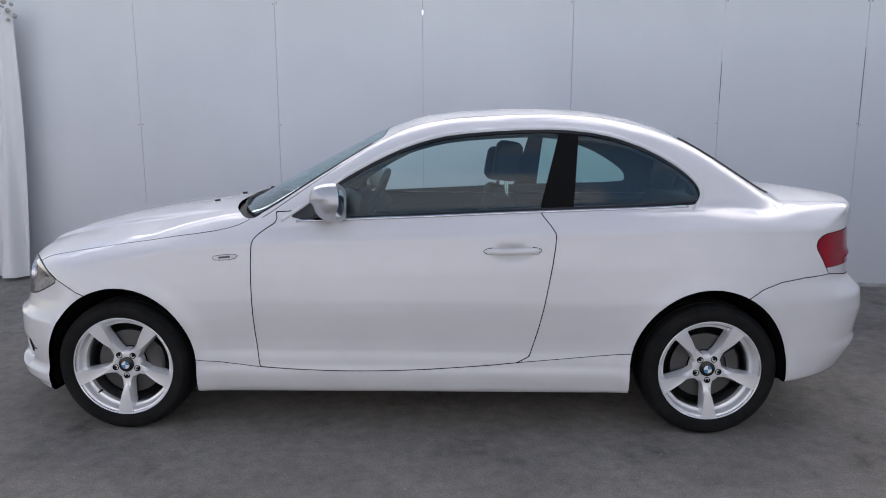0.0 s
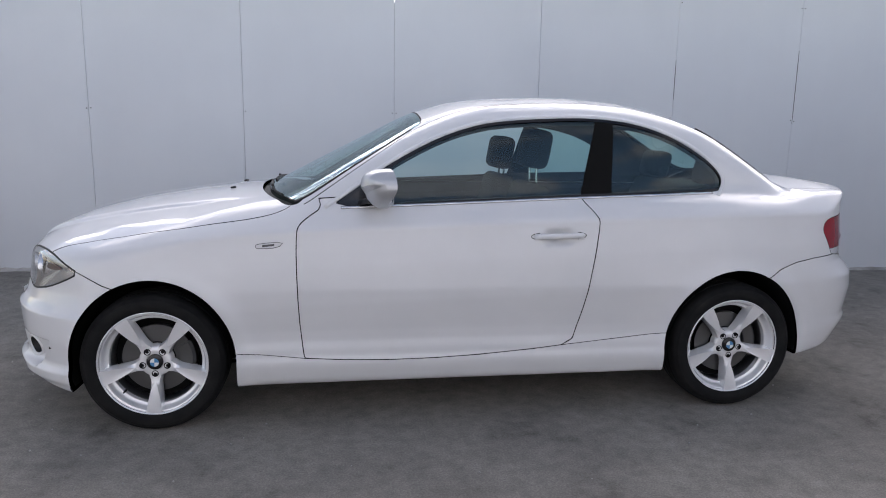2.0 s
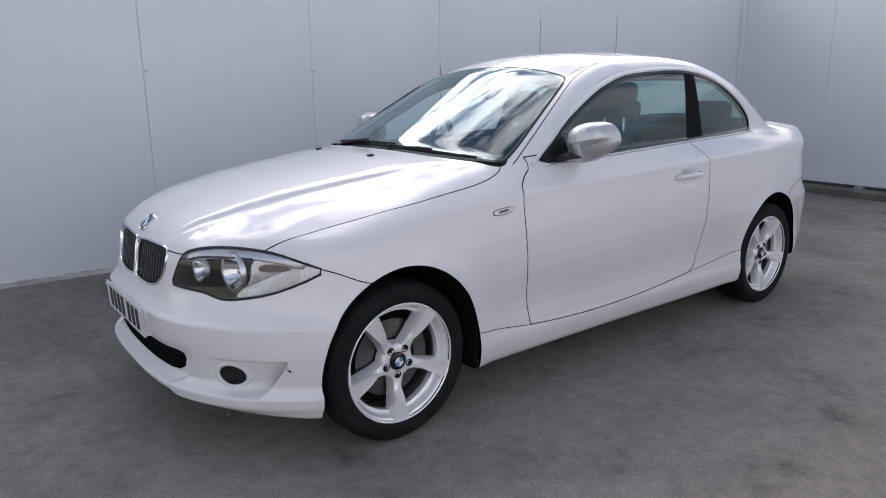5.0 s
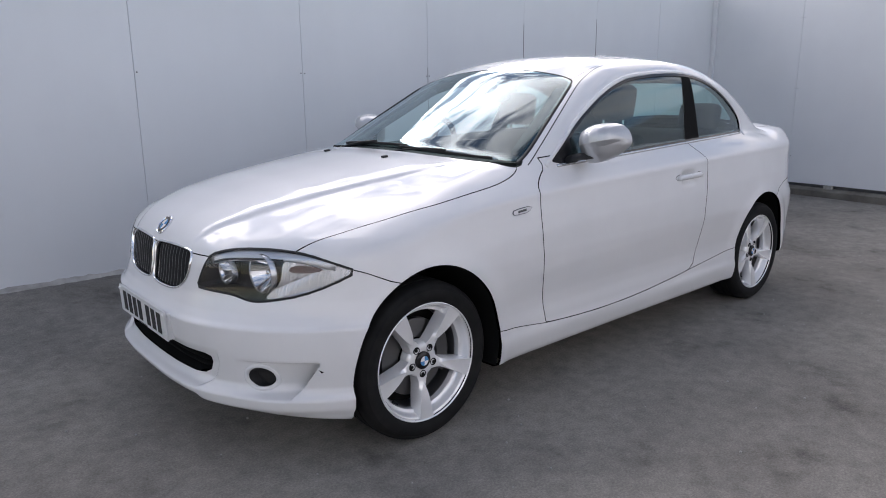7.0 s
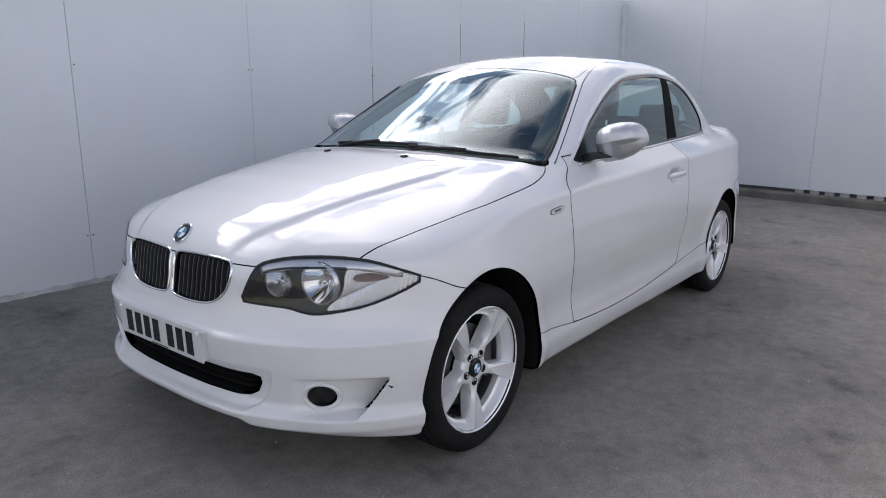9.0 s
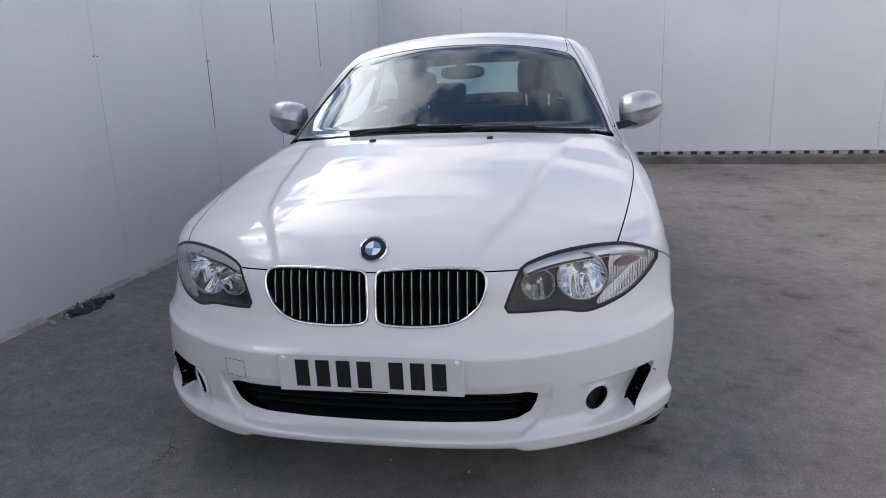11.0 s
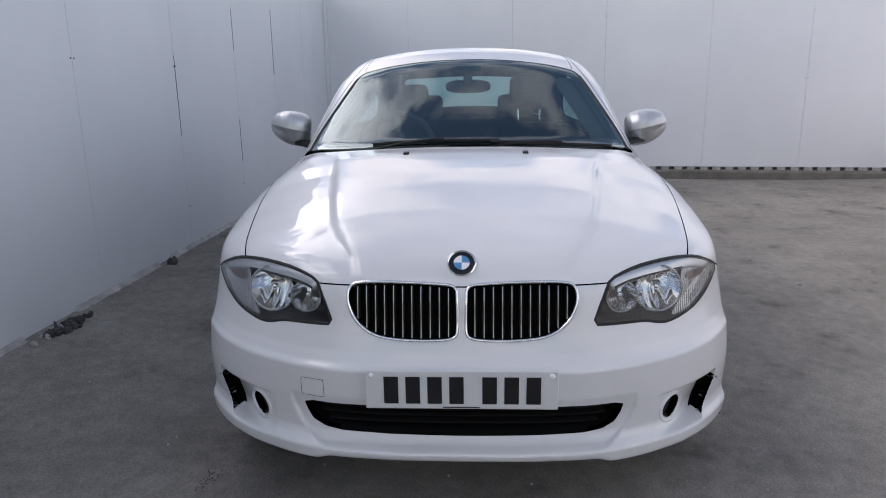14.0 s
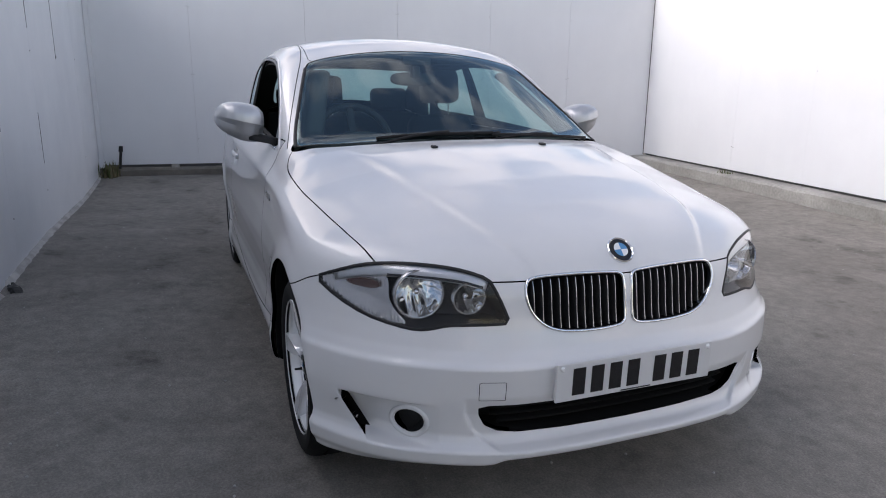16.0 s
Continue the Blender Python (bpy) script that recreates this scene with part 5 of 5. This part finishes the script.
# headlamps
for s, m in zip((-1, 1), sides(P_LAMP)):
    lens = panel("headlamp", m, M_LENS, car, "clear headlamp with two round reflectors and silver brow", depth=0)
    q, n = onto(0, s * LAMP[:, 0], LAMP[:, 1], -0.95, -0.1)
    part("lamp_seal", sweep(q, n, 0.0085, 0.0012, True, 0.012), M_PLASTIC, lens)
    # bucket behind the lens
    bm = bmesh.new()
    rows = []
    c = np.array([0.0, s * 0.58, 0.69])
    for f, dx in ((1.0, 0.004), (0.985, 0.05), (0.90, 0.085)):
        ring = q.copy()
        ring[:, 1:] = c[1:] + (q[:, 1:] - c[1:]) * f
        ring[:, 0] = np.maximum(q[:, 0] + dx, -0.60 + dx * 0.3 if dx > 0.01 else -9)
        rows.append([bm.verts.new(v) for v in ring])
    for a, b in zip(rows, rows[1:]):
        for k in range(len(q)):
            j = (k + 1) % len(q)
            bm.faces.new((a[k], a[j], b[j], b[k]))
    bm.faces.new(rows[-1])
    part("lamp_housing", sharp(bm), M_BUCKET, lens)
    for name, y, z, x, r in (("main_reflector", 0.568, 0.687, -0.505, 0.066), ("inner_reflector", 0.449, 0.684, -0.575, 0.043)):
        bm = lathe([(0.0, 0.062), (r * 0.15, 0.061), (r * 0.3, 0.057), (r * 0.45, 0.049), (r * 0.6, 0.038), (r * 0.75, 0.024), (r * 0.88, 0.009), (r * 0.95, 0.0), (r * 0.98, -0.004), (r * 1.03, -0.003), (r * 1.05, 0.012)], 64)
        for v in bm.verts:
            if math.hypot(v.co.x, v.co.z) < r * 0.9:
                v.co.y += 0.0026 * math.cos(v.co.x / r * 15) * (1 - (v.co.x / r) ** 2)
        bmesh.ops.transform(bm, matrix=Matrix.Translation((x, s * y, z)) @ Matrix.Rotation(-s * 0.10, 4, "Z") @ Matrix.Rotation(-math.pi / 2, 4, "Z"), verts=bm.verts)
        part(name, bm, M_BOWL, lens, "round fluted reflector")
        bm = lathe([(r * 1.0, -0.004), (r * 1.015, -0.0085), (r * 1.06, -0.0085), (r * 1.085, -0.003), (r * 1.09, 0.012)], 64)
        bmesh.ops.transform(bm, matrix=Matrix.Translation((x, s * y, z)) @ Matrix.Rotation(-s * 0.10, 4, "Z") @ Matrix.Rotation(-math.pi / 2, 4, "Z"), verts=bm.verts)
        part("reflector_ring", bm, M_SATIN, lens, "thin satin ring round the reflector")
        bm = bmesh.new()
        bmesh.ops.create_uvsphere(bm, u_segments=16, v_segments=10, radius=r * 0.17, matrix=Matrix.Translation((x + 0.025, s * y, z)))
        part("bulb", bm, M_CHROME, lens)
    # silver brow and outer side reflector
    line = spline([(0.412, 0.732), (0.47, 0.750), (0.58, 0.760), (0.65, 0.757), (0.72, 0.742), (0.770, 0.718)], 28)
    q2, n2 = onto(0, s * line[:, 0], line[:, 1], -0.95, -0.1)
    part("lamp_brow", sweep(q2 - n2 * 0.010, n2, 0.034, 0.004, False, 0.012), M_BROW, lens, "satin silver brow strip")
    line = spline([(0.425, 0.722), (0.47, 0.737), (0.57, 0.745), (0.65, 0.742)], 20)
    q2, n2 = onto(0, s * line[:, 0], line[:, 1], -0.95, -0.1)
    part("brow_stripe", sweep(q2 - n2 * 0.0075, n2, 0.008, 0.002, False, 0.004), M_BUCKET, lens, "dark line along the brow")
    o = rounded([(0.640, 0.744), (0.70, 0.742), (0.765, 0.720), (0.806, 0.701), (0.762, 0.660), (0.703, 0.627), (0.640, 0.612), (0.600, 0.608), (0.648, 0.66)], 2)
    q3, n3 = onto(0, s * o[:, 0], o[:, 1], -0.95, -0.1)
    bm = bmesh.new()
    bm.faces.new([bm.verts.new(v) for v in q3 + np.array([0.013, 0, 0])])
    r = bmesh.ops.extrude_face_region(bm, geom=list(bm.faces))
    bmesh.ops.translate(bm, vec=(0.03, 0, 0), verts=[v for v in r["geom"] if isinstance(v, bmesh.types.BMVert)])
    bmesh.ops.recalc_face_normals(bm, faces=bm.faces)
    part("indicator_reflector", bm, M_RIBBED, lens, "silver outer indicator reflector", smooth=False)
    o = rounded([(0.668, 0.722), (0.712, 0.722), (0.748, 0.706), (0.705, 0.696), (0.664, 0.700)], 2)
    q3, n3 = onto(0, s * o[:, 0], o[:, 1], -0.95, -0.1)
    bm = bmesh.new()
    bm.faces.new([bm.verts.new(v) for v in q3 + np.array([0.008, 0, 0])])
    r = bmesh.ops.extrude_face_region(bm, geom=list(bm.faces))
    bmesh.ops.translate(bm, vec=(0.004, 0, 0), verts=[v for v in r["geom"] if isinstance(v, bmesh.types.BMVert)])
    bmesh.ops.recalc_face_normals(bm, faces=bm.faces)
    part("side_marker", bm, M_MARKER, lens, "dull red side marker", smooth=False)

# badge on the nose
def badge(q, n, r, parent):
    m = Matrix.Translation(q) @ Vector(n).to_track_quat("-Y", "Z").to_matrix().to_4x4()
    bm = lathe([(0.0, -0.006), (r * 0.86, -0.005), (r * 0.93, -0.008), (r, -0.005), (r, 0.012)], 40)
    for f in bm.faces:
        d = f.calc_center_median()
        f.material_index = 1 if math.hypot(d.x, d.z) > r * 0.87 else 0
    bmesh.ops.transform(bm, matrix=m, verts=bm.verts)
    ob = part("round_badge", bm, [M_BLACK, M_CHROME], parent, "round badge with blue and white quarters")
    bm = bmesh.new()
    for k in range(4):
        c = bm.verts.new((0, -0.0072, 0))
        arc = [bm.verts.new((r * 0.54 * math.cos(math.pi / 2 * (k + i / 8)), -0.0068, r * 0.54 * math.sin(math.pi / 2 * (k + i / 8)))) for i in range(9)]
        for i in range(8):
            bm.faces.new((c, arc[i], arc[i + 1])).material_index = k % 2
    bmesh.ops.transform(bm, matrix=m, verts=bm.verts)
    part("badge_quarters", bm, [M_BLUE, M_WHITE], ob)


q, n = onto(2, [-0.618], [0.0], 1.3, 0.6)
badge(q[0], n[0], 0.041, bonnet)

# number plate with plain bars
bm = bmesh.new()
box(bm, -0.004, 0.004, -0.26, 0.26, -0.0555, 0.0555, 0.003)
plate = part("number_plate", bm, M_PLATE, car, "white front number plate with dark bars", smooth=False)
tilt = Matrix.Translation((-0.7355, 0.001, 0.4705)) @ Matrix.Rotation(radians(-2), 4, "Y")
plate.matrix_basis = tilt
for k, y in enumerate((0.190, 0.131, 0.072, 0.013, -0.076, -0.135, -0.194)):
    bm = bmesh.new()
    box(bm, -0.0056, -0.004, y - 0.0195, y + 0.0195, -0.0395, 0.0395)
    part("plate_bar", bm, M_BLACK, plate, smooth=False)
bm = bmesh.new()
box(bm, -0.0054, -0.004, -0.05, 0.05, -0.0515, -0.0485)
part("plate_bar", bm, M_PLASTIC, plate, smooth=False)
for y in (-0.243, 0.243):
    bm = lathe([(0.0, -0.010), (0.004, -0.010), (0.0075, -0.006), (0.008, 0.0)], 16)
    bmesh.ops.transform(bm, matrix=Matrix.Translation((0, y, 0.043)) @ Matrix.Rotation(-math.pi / 2, 4, "Z"), verts=bm.verts)
    part("plate_screw", bm, M_WHITE, plate)
bm = bmesh.new()
box(bm, -0.7315, -0.68, -0.255, 0.255, 0.418, 0.517, 0.004)
part("plate_carrier", bm, M_PAINT, bumper)

# washer jets
for s in (-1, 1):
    q, n = onto(2, [0.262], [s * 0.235], 1.3, 0.8)
    bm = bmesh.new()
    box(bm, -0.009, 0.016, -0.011, 0.011, -0.003, 0.008, 0.003)
    bmesh.ops.transform(bm, matrix=Matrix.Translation(q[0]) @ Matrix.Rotation(-0.12, 4, "Y"), verts=bm.verts)
    part("washer_jet", bm, M_PLASTIC, bonnet)

# wipers
def wiper(root, line):
    p = spline(line, 24)
    q, n = onto(2, p[:, 0], p[:, 1], 1.6, 0.9)
    blade = part("wiper", sweep(q + n * 0.006, n, 0.008, 0.006, False, 0.006), M_PLASTIC, car, "black windscreen wiper")
    a, b = np.array(root), (q + n * 0.016)[int(len(q) * 0.55)]
    arm = np.linspace(0, 1, 8)[:, None] * (b - a) + a
    arm[:, 2] += 0.012 * np.sin(np.linspace(0, math.pi, 8))
    part("wiper_arm", sweep(arm, np.tile(n[:1], (8, 1)), 0.011, 0.005, False, 0.004), M_PLASTIC, blade)
    bm = lathe([(0.0, -0.012), (0.010, -0.010), (0.012, 0.03)], 16)
    bmesh.ops.transform(bm, matrix=Matrix.Translation(root) @ Matrix.Rotation(-math.pi / 2, 4, "X"), verts=bm.verts)
    part("wiper_pivot", bm, M_PLASTIC, blade)


wiper((0.455, 0.46, 0.990), [(0.490, 0.40), (0.472, 0.2), (0.464, 0.0), (0.468, -0.14)])
wiper((0.435, -0.05, 1.010), [(0.450, -0.10), (0.458, -0.3), (0.497, -0.5), (0.545, -0.62)])

# door mirrors: a rounded upper cap, a crease, and an undercut lower face
for s, y0, z0 in ((-1, 0.872, 1.060), (1, 0.886, 1.072)):
    U = [-1.0, -0.93, -0.75, -0.4, 0.0, 0.4, 0.7, 0.88, 0.96, 1.0]
    TOPS = [0.042, 0.062, 0.077, 0.085, 0.087, 0.082, 0.070, 0.050, 0.030, 0.010]
    LOWS = [-0.062, -0.074, -0.080, -0.082, -0.077, -0.064, -0.047, -0.030, -0.018, -0.008]
    DEEP = [0.040, 0.062, 0.078, 0.090, 0.094, 0.088, 0.074, 0.054, 0.034, 0.012]
    bm = bmesh.new()
    rows = []
    for u in np.sin(np.linspace(-math.pi / 2, math.pi / 2, 41)):
        top, low, deep = (float(np.interp(u, U, v)) for v in (TOPS, LOWS, DEEP))
        ridge = 0.006 + 0.010 * u
        row = []
        for k in range(15):
            g = math.pi / 2 * k / 14
            row.append((0.038 - (0.038 + deep) * math.sin(g) ** 0.72, ridge + (top - ridge) * math.cos(g) ** 0.62))
        under = deep * (0.80 - 0.22 * max(0.0, u))
        row += [(-deep + 0.004, ridge - 0.005), (-under, ridge + (low - ridge) * 0.30), (-under * 0.90, ridge + (low - ridge) * 0.55), (-under * 0.62, ridge + (low - ridge) * 0.82), (-under * 0.25, low), (0.020, low * 0.98), (0.038, low * 0.86)]
        back_x = 0.012 * (1 - u * u)
        rows.append([bm.verts.new((x + 0.012 * u + 0.016 * u * u - back_x * (x > 0.03), 0.0985 * u, z + 0.004 * u)) for x, z in row])
    for a, b in zip(rows, rows[1:]):
        for k in range(len(a)):
            bm.faces.new((a[k], a[(k + 1) % len(a)], b[(k + 1) % len(a)], b[k]))
    bm.faces.new(rows[0])
    bm.faces.new(rows[-1])
    c = Matrix.Translation((0.978, s * y0, z0))
    flip = Matrix.Diagonal((1, s, 1, 1)) @ Matrix.Rotation(radians(7), 4, "Z") @ Matrix.Rotation(radians(5), 4, "X")
    bmesh.ops.transform(bm, matrix=c @ flip, verts=bm.verts)
    bmesh.ops.recalc_face_normals(bm, faces=bm.faces)
    shell = part("door_mirror", sharp(bm, 24), M_SHELL, car, "satin silver door mirror with a creased shell")
    bm = lathe([(0.0, 0.043), (0.5, 0.043), (0.92, 0.042), (1.0, 0.040), (1.0, 0.026)], 40)
    bmesh.ops.transform(bm, matrix=c @ flip @ Matrix.Rotation(-math.pi / 2, 4, "Z") @ Matrix.Diagonal((0.078, 1, 0.058, 1)), verts=bm.verts)
    bmesh.ops.recalc_face_normals(bm, faces=bm.faces)
    part("mirror_glass", bm, M_MIRROR, shell)
    q = np.array([(0.90, s * 0.728, 0.985), (0.915, s * 0.765, 0.996), (0.935, s * 0.805, 1.004), (0.955, s * 0.84, 1.010)])
    part("mirror_foot", sweep(q, np.tile([[0, 0, 1.0]], (4, 1)), 0.065, 0.017, False, 0.014), M_PLASTIC, shell, "black mirror foot")

# door handles and side repeaters
for s, d in zip((-1, 1), doors):
    line = np.stack([np.linspace(1.655, 1.880, 20), np.linspace(0.846, 0.851, 20)], 1)
    q, n = onto(1, line[:, 0], line[:, 1], s * 1.0, s * 0.5)
    q[:, 1] = np.linspace(q[0, 1], q[-1, 1], 20)
    n = np.tile(n[:1], (20, 1))
    lift = 0.005 + 0.008 * np.sin(np.linspace(0, math.pi, 20)) ** 0.6
    bm = sweep(q + n * lift[:, None], n, 0.026, 0.010, False, 0.006, 7)
    handle = part("door_handle", bm, M_PAINT, d, "white pull handle")
    o = rounded([(1.640, 0.829), (1.640, 0.866), (1.893, 0.871), (1.893, 0.834)], 3)
    q, n = onto(1, o[:, 0], o[:, 1], s * 1.0, s * 0.5)
    keep = np.abs(o[:, 0] - 1.765) > 0.085
    for side in (o[:, 0] < 1.765, o[:, 0] > 1.765):
        k = np.flatnonzero(keep & side)
        k = np.roll(k, -1 - int(np.argmax(np.diff(k) > 1))) if np.any(np.diff(k) > 1) else k
        part("handle_edge", sweep(q[k], n[k], 0.003, 0.0005, False, 0.001, 4), M_DARK, d)
    for x in (1.672, 1.866):
        q, n = onto(1, [x], [0.8485], s * 1.0, s * 0.5)
        bm = bmesh.new()
        box(bm, x - 0.012, x + 0.012, min(q[0][1], q[0][1] + s * 0.016), max(q[0][1], q[0][1] + s * 0.016), 0.838, 0.859, 0.003)
        part("handle_mount", bm, M_PAINT, d)
    o = rounded([(0.440, 0.811), (0.449, 0.823), (0.560, 0.831), (0.535, 0.807), (0.452, 0.803)], 1)
    q, n = onto(1, o[:, 0], o[:, 1], s * 1.0, s * 0.5)
    bm = bmesh.new()
    top = [bm.verts.new(v) for v in q + n * 0.004]
    low = [bm.verts.new(v) for v in q - n * 0.002]
    bm.faces.new(top)
    for k in range(len(q)):
        bm.faces.new((low[k], low[(k + 1) % len(q)], top[(k + 1) % len(q)], top[k]))
    bmesh.ops.recalc_face_normals(bm, faces=bm.faces)
    rep = part("side_repeater", sharp(bm), M_CLEARISH, car, "clear side repeater with chrome edge")
    line = np.stack([np.linspace(0.470, 0.520, 8), np.linspace(0.814, 0.819, 8)], 1)
    q4, n4 = onto(1, line[:, 0], line[:, 1], s * 1.0, s * 0.5)
    part("repeater_core", sweep(q4 + n4 * 0.003, n4, 0.011, 0.0022, False, 0.001), M_STEEL, rep)
    part("repeater_edge", sweep(q, n, 0.0050, 0.0045, True, 0.002, 5), M_BARREL, rep)

# ---- cabin ----
def cushion(bm, x0, x1, y0, y1, z0, z1, bevel):
    return box(bm, x0, x1, y0, y1, z0, z1, bevel)


for s in (-1, 1):
    bm = bmesh.new()
    cushion(bm, 1.20, 1.68, s * 0.36 - 0.25, s * 0.36 + 0.25, 0.36, 0.55, 0.05)
    seat = part("front_seat", bm, M_CLOTH, car, "dark upholstered front seat")
    bm = bmesh.new()
    cushion(bm, -0.065, 0.065, -0.245, 0.245, 0.0, 0.60, 0.055)
    for v in bm.verts:
        v.co.y *= 1.0 - 0.22 * max(0, v.co.z - 0.3) / 0.3
    bmesh.ops.transform(bm, matrix=pose(1.62, s * 0.36, 0.47, 0, 14, 0), verts=bm.verts)
    part("seat_back", bm, M_CLOTH, seat)
    bm = bmesh.new()
    cushion(bm, -0.062, 0.066, -0.115, 0.115, 0.0, 0.195, 0.048)
    bmesh.ops.transform(bm, matrix=pose(1.752 if s < 0 else 1.742, s * 0.36, 1.128 if s < 0 else 1.085, 0, 10, 0), verts=bm.verts)
    part("headrest", bm, M_CLOTH, seat)
    for k in (-0.05, 0.05):
        bm = lathe([(0.006, -0.06), (0.006, 0.05)], 10)
        bmesh.ops.transform(bm, matrix=pose(1.77, s * 0.36 + k * 1.3, 1.09, 90, 0, 0), verts=bm.verts)
        part("headrest_post", bm, M_CHROME, seat)
bm = bmesh.new()
cushion(bm, 2.15, 2.62, -0.58, 0.58, 0.36, 0.60, 0.06)
bench = part("rear_seat", bm, M_CLOTH, car, "dark upholstered rear bench")
bm = bmesh.new()
cushion(bm, -0.07, 0.07, -0.56, 0.56, 0.0, 0.50, 0.06)
bmesh.ops.transform(bm, matrix=pose(2.60, 0, 0.56, 0, 22, 0), verts=bm.verts)
part("seat_back", bm, M_CLOTH, bench)
for y in (-0.34, 0.34):
    bm = bmesh.new()
    cushion(bm, -0.045, 0.05, -0.135, 0.135, 0.0, 0.165, 0.045)
    bmesh.ops.transform(bm, matrix=pose(2.74, y, 1.04, 0, 12, 0), verts=bm.verts)
    part("headrest", bm, M_CLOTH, bench)
bm = bmesh.new()
box(bm, 2.74, 3.04, -0.50, 0.50, 0.985, 1.02, 0.01)
part("parcel_shelf", bm, M_CLOTH, car)
# dashboard: a long moulded profile
bm = bmesh.new()
rows = []
for y in np.linspace(-0.66, 0.66, 25):
    hood = 0.045 * math.exp(-((y - 0.36) / 0.17) ** 2)
    bow = 0.10 * (abs(y) / 0.66) ** 2.5
    rows.append([bm.verts.new((x + bow * (x < 0.8), y, z)) for x, z in ((0.50, 0.94), (0.60, 0.985), (0.74, 0.995 + hood * 0.6), (0.86, 0.985 + hood), (0.90, 0.95 + hood), (0.88, 0.85), (0.84, 0.70), (0.80, 0.5))])
for a, b in zip(rows, rows[1:]):
    for k in range(7):
        bm.faces.new((a[k], a[k + 1], b[k + 1], b[k]))
bmesh.ops.recalc_face_normals(bm, faces=bm.faces)
part("dashboard", bm, M_PLASTIC, car, "black moulded dashboard")
bm = bmesh.new()
ring = [np.array((0.185 * math.cos(g), 0.185 * math.sin(g), 0)) for g in np.linspace(0, 2 * math.pi, 48, endpoint=False)]
rows = [[bm.verts.new(c * (1 + 0.016 * math.cos(h) / 0.185) + np.array((0, 0, 0.016 * math.sin(h)))) for h in np.linspace(0, 2 * math.pi, 10, endpoint=False)] for c in ring]
for k in range(48):
    for j in range(10):
        bm.faces.new((rows[k][j], rows[(k + 1) % 48][j], rows[(k + 1) % 48][(j + 1) % 10], rows[k][(j + 1) % 10]))
bmesh.ops.recalc_face_normals(bm, faces=bm.faces)
at_wheel = pose(1.03, 0.36, 0.965, 0, -66, 0)
bmesh.ops.transform(bm, matrix=at_wheel, verts=bm.verts)
steer = part("steering_wheel", bm, M_PLASTIC, car, "black three-spoke steering wheel")
bm = lathe([(0.0, -0.02), (0.055, -0.015), (0.065, 0.02), (0.03, 0.10)], 30)
bmesh.ops.transform(bm, matrix=at_wheel @ pose(0, 0, 0, -90, 0, 0), verts=bm.verts)
part("wheel_boss", bm, M_PLASTIC, steer)
for g in (0.0, math.pi, -math.pi / 2):
    bm = bmesh.new()
    box(bm, 0.05, 0.18, -0.016, 0.016, -0.008, 0.008, 0.004)
    bmesh.ops.transform(bm, matrix=at_wheel @ Matrix.Rotation(g + math.pi / 2, 4, "Z"), verts=bm.verts)
    part("wheel_spoke", bm, M_PLASTIC, steer)
bm = bmesh.new()
bmesh.ops.create_uvsphere(bm, u_segments=32, v_segments=16, radius=1.0)
for v in bm.verts:
    x, y, z = v.co
    v.co = (0.018 * x, 0.118 * math.copysign(abs(y) ** 0.7, y), 0.034 * math.copysign(abs(z) ** 0.7, z))
bmesh.ops.transform(bm, matrix=pose(1.20, 0.0, 1.265, 0, 6, -8), verts=bm.verts)
inside_mirror = part("interior_mirror", bm, M_PLASTIC, car, "black interior mirror")
bm = bmesh.new()
box(bm, 1.15, 1.185, -0.022, 0.022, 1.27, 1.372, 0.008)
part("mirror_stalk", bm, M_PLASTIC, inside_mirror)
bm = bmesh.new()
box(bm, 1.14, 1.20, -0.075, 0.075, 1.330, 1.375, 0.012)
part("sensor_cover", bm, M_PLASTIC, inside_mirror)
for s in (-1, 1):
    bm = bmesh.new()
    box(bm, 1.22, 1.36, s * 0.33 - 0.19, s * 0.33 + 0.19, 1.372, 1.385, 0.005)
    bmesh.ops.transform(bm, matrix=Matrix.Translation((0, 0, -0.03)), verts=bm.verts)
    part("sun_visor", bm, M_LINER, car)
bm = bmesh.new()
box(bm, 0.60, 2.95, -0.72, 0.72, 0.30, 0.36)
part("cabin_floor", bm, M_DARK, car)
bm = bmesh.new()
box(bm, 0.95, 2.0, -0.11, 0.11, 0.36, 0.60, 0.03)
part("centre_console", bm, M_PLASTIC, car)
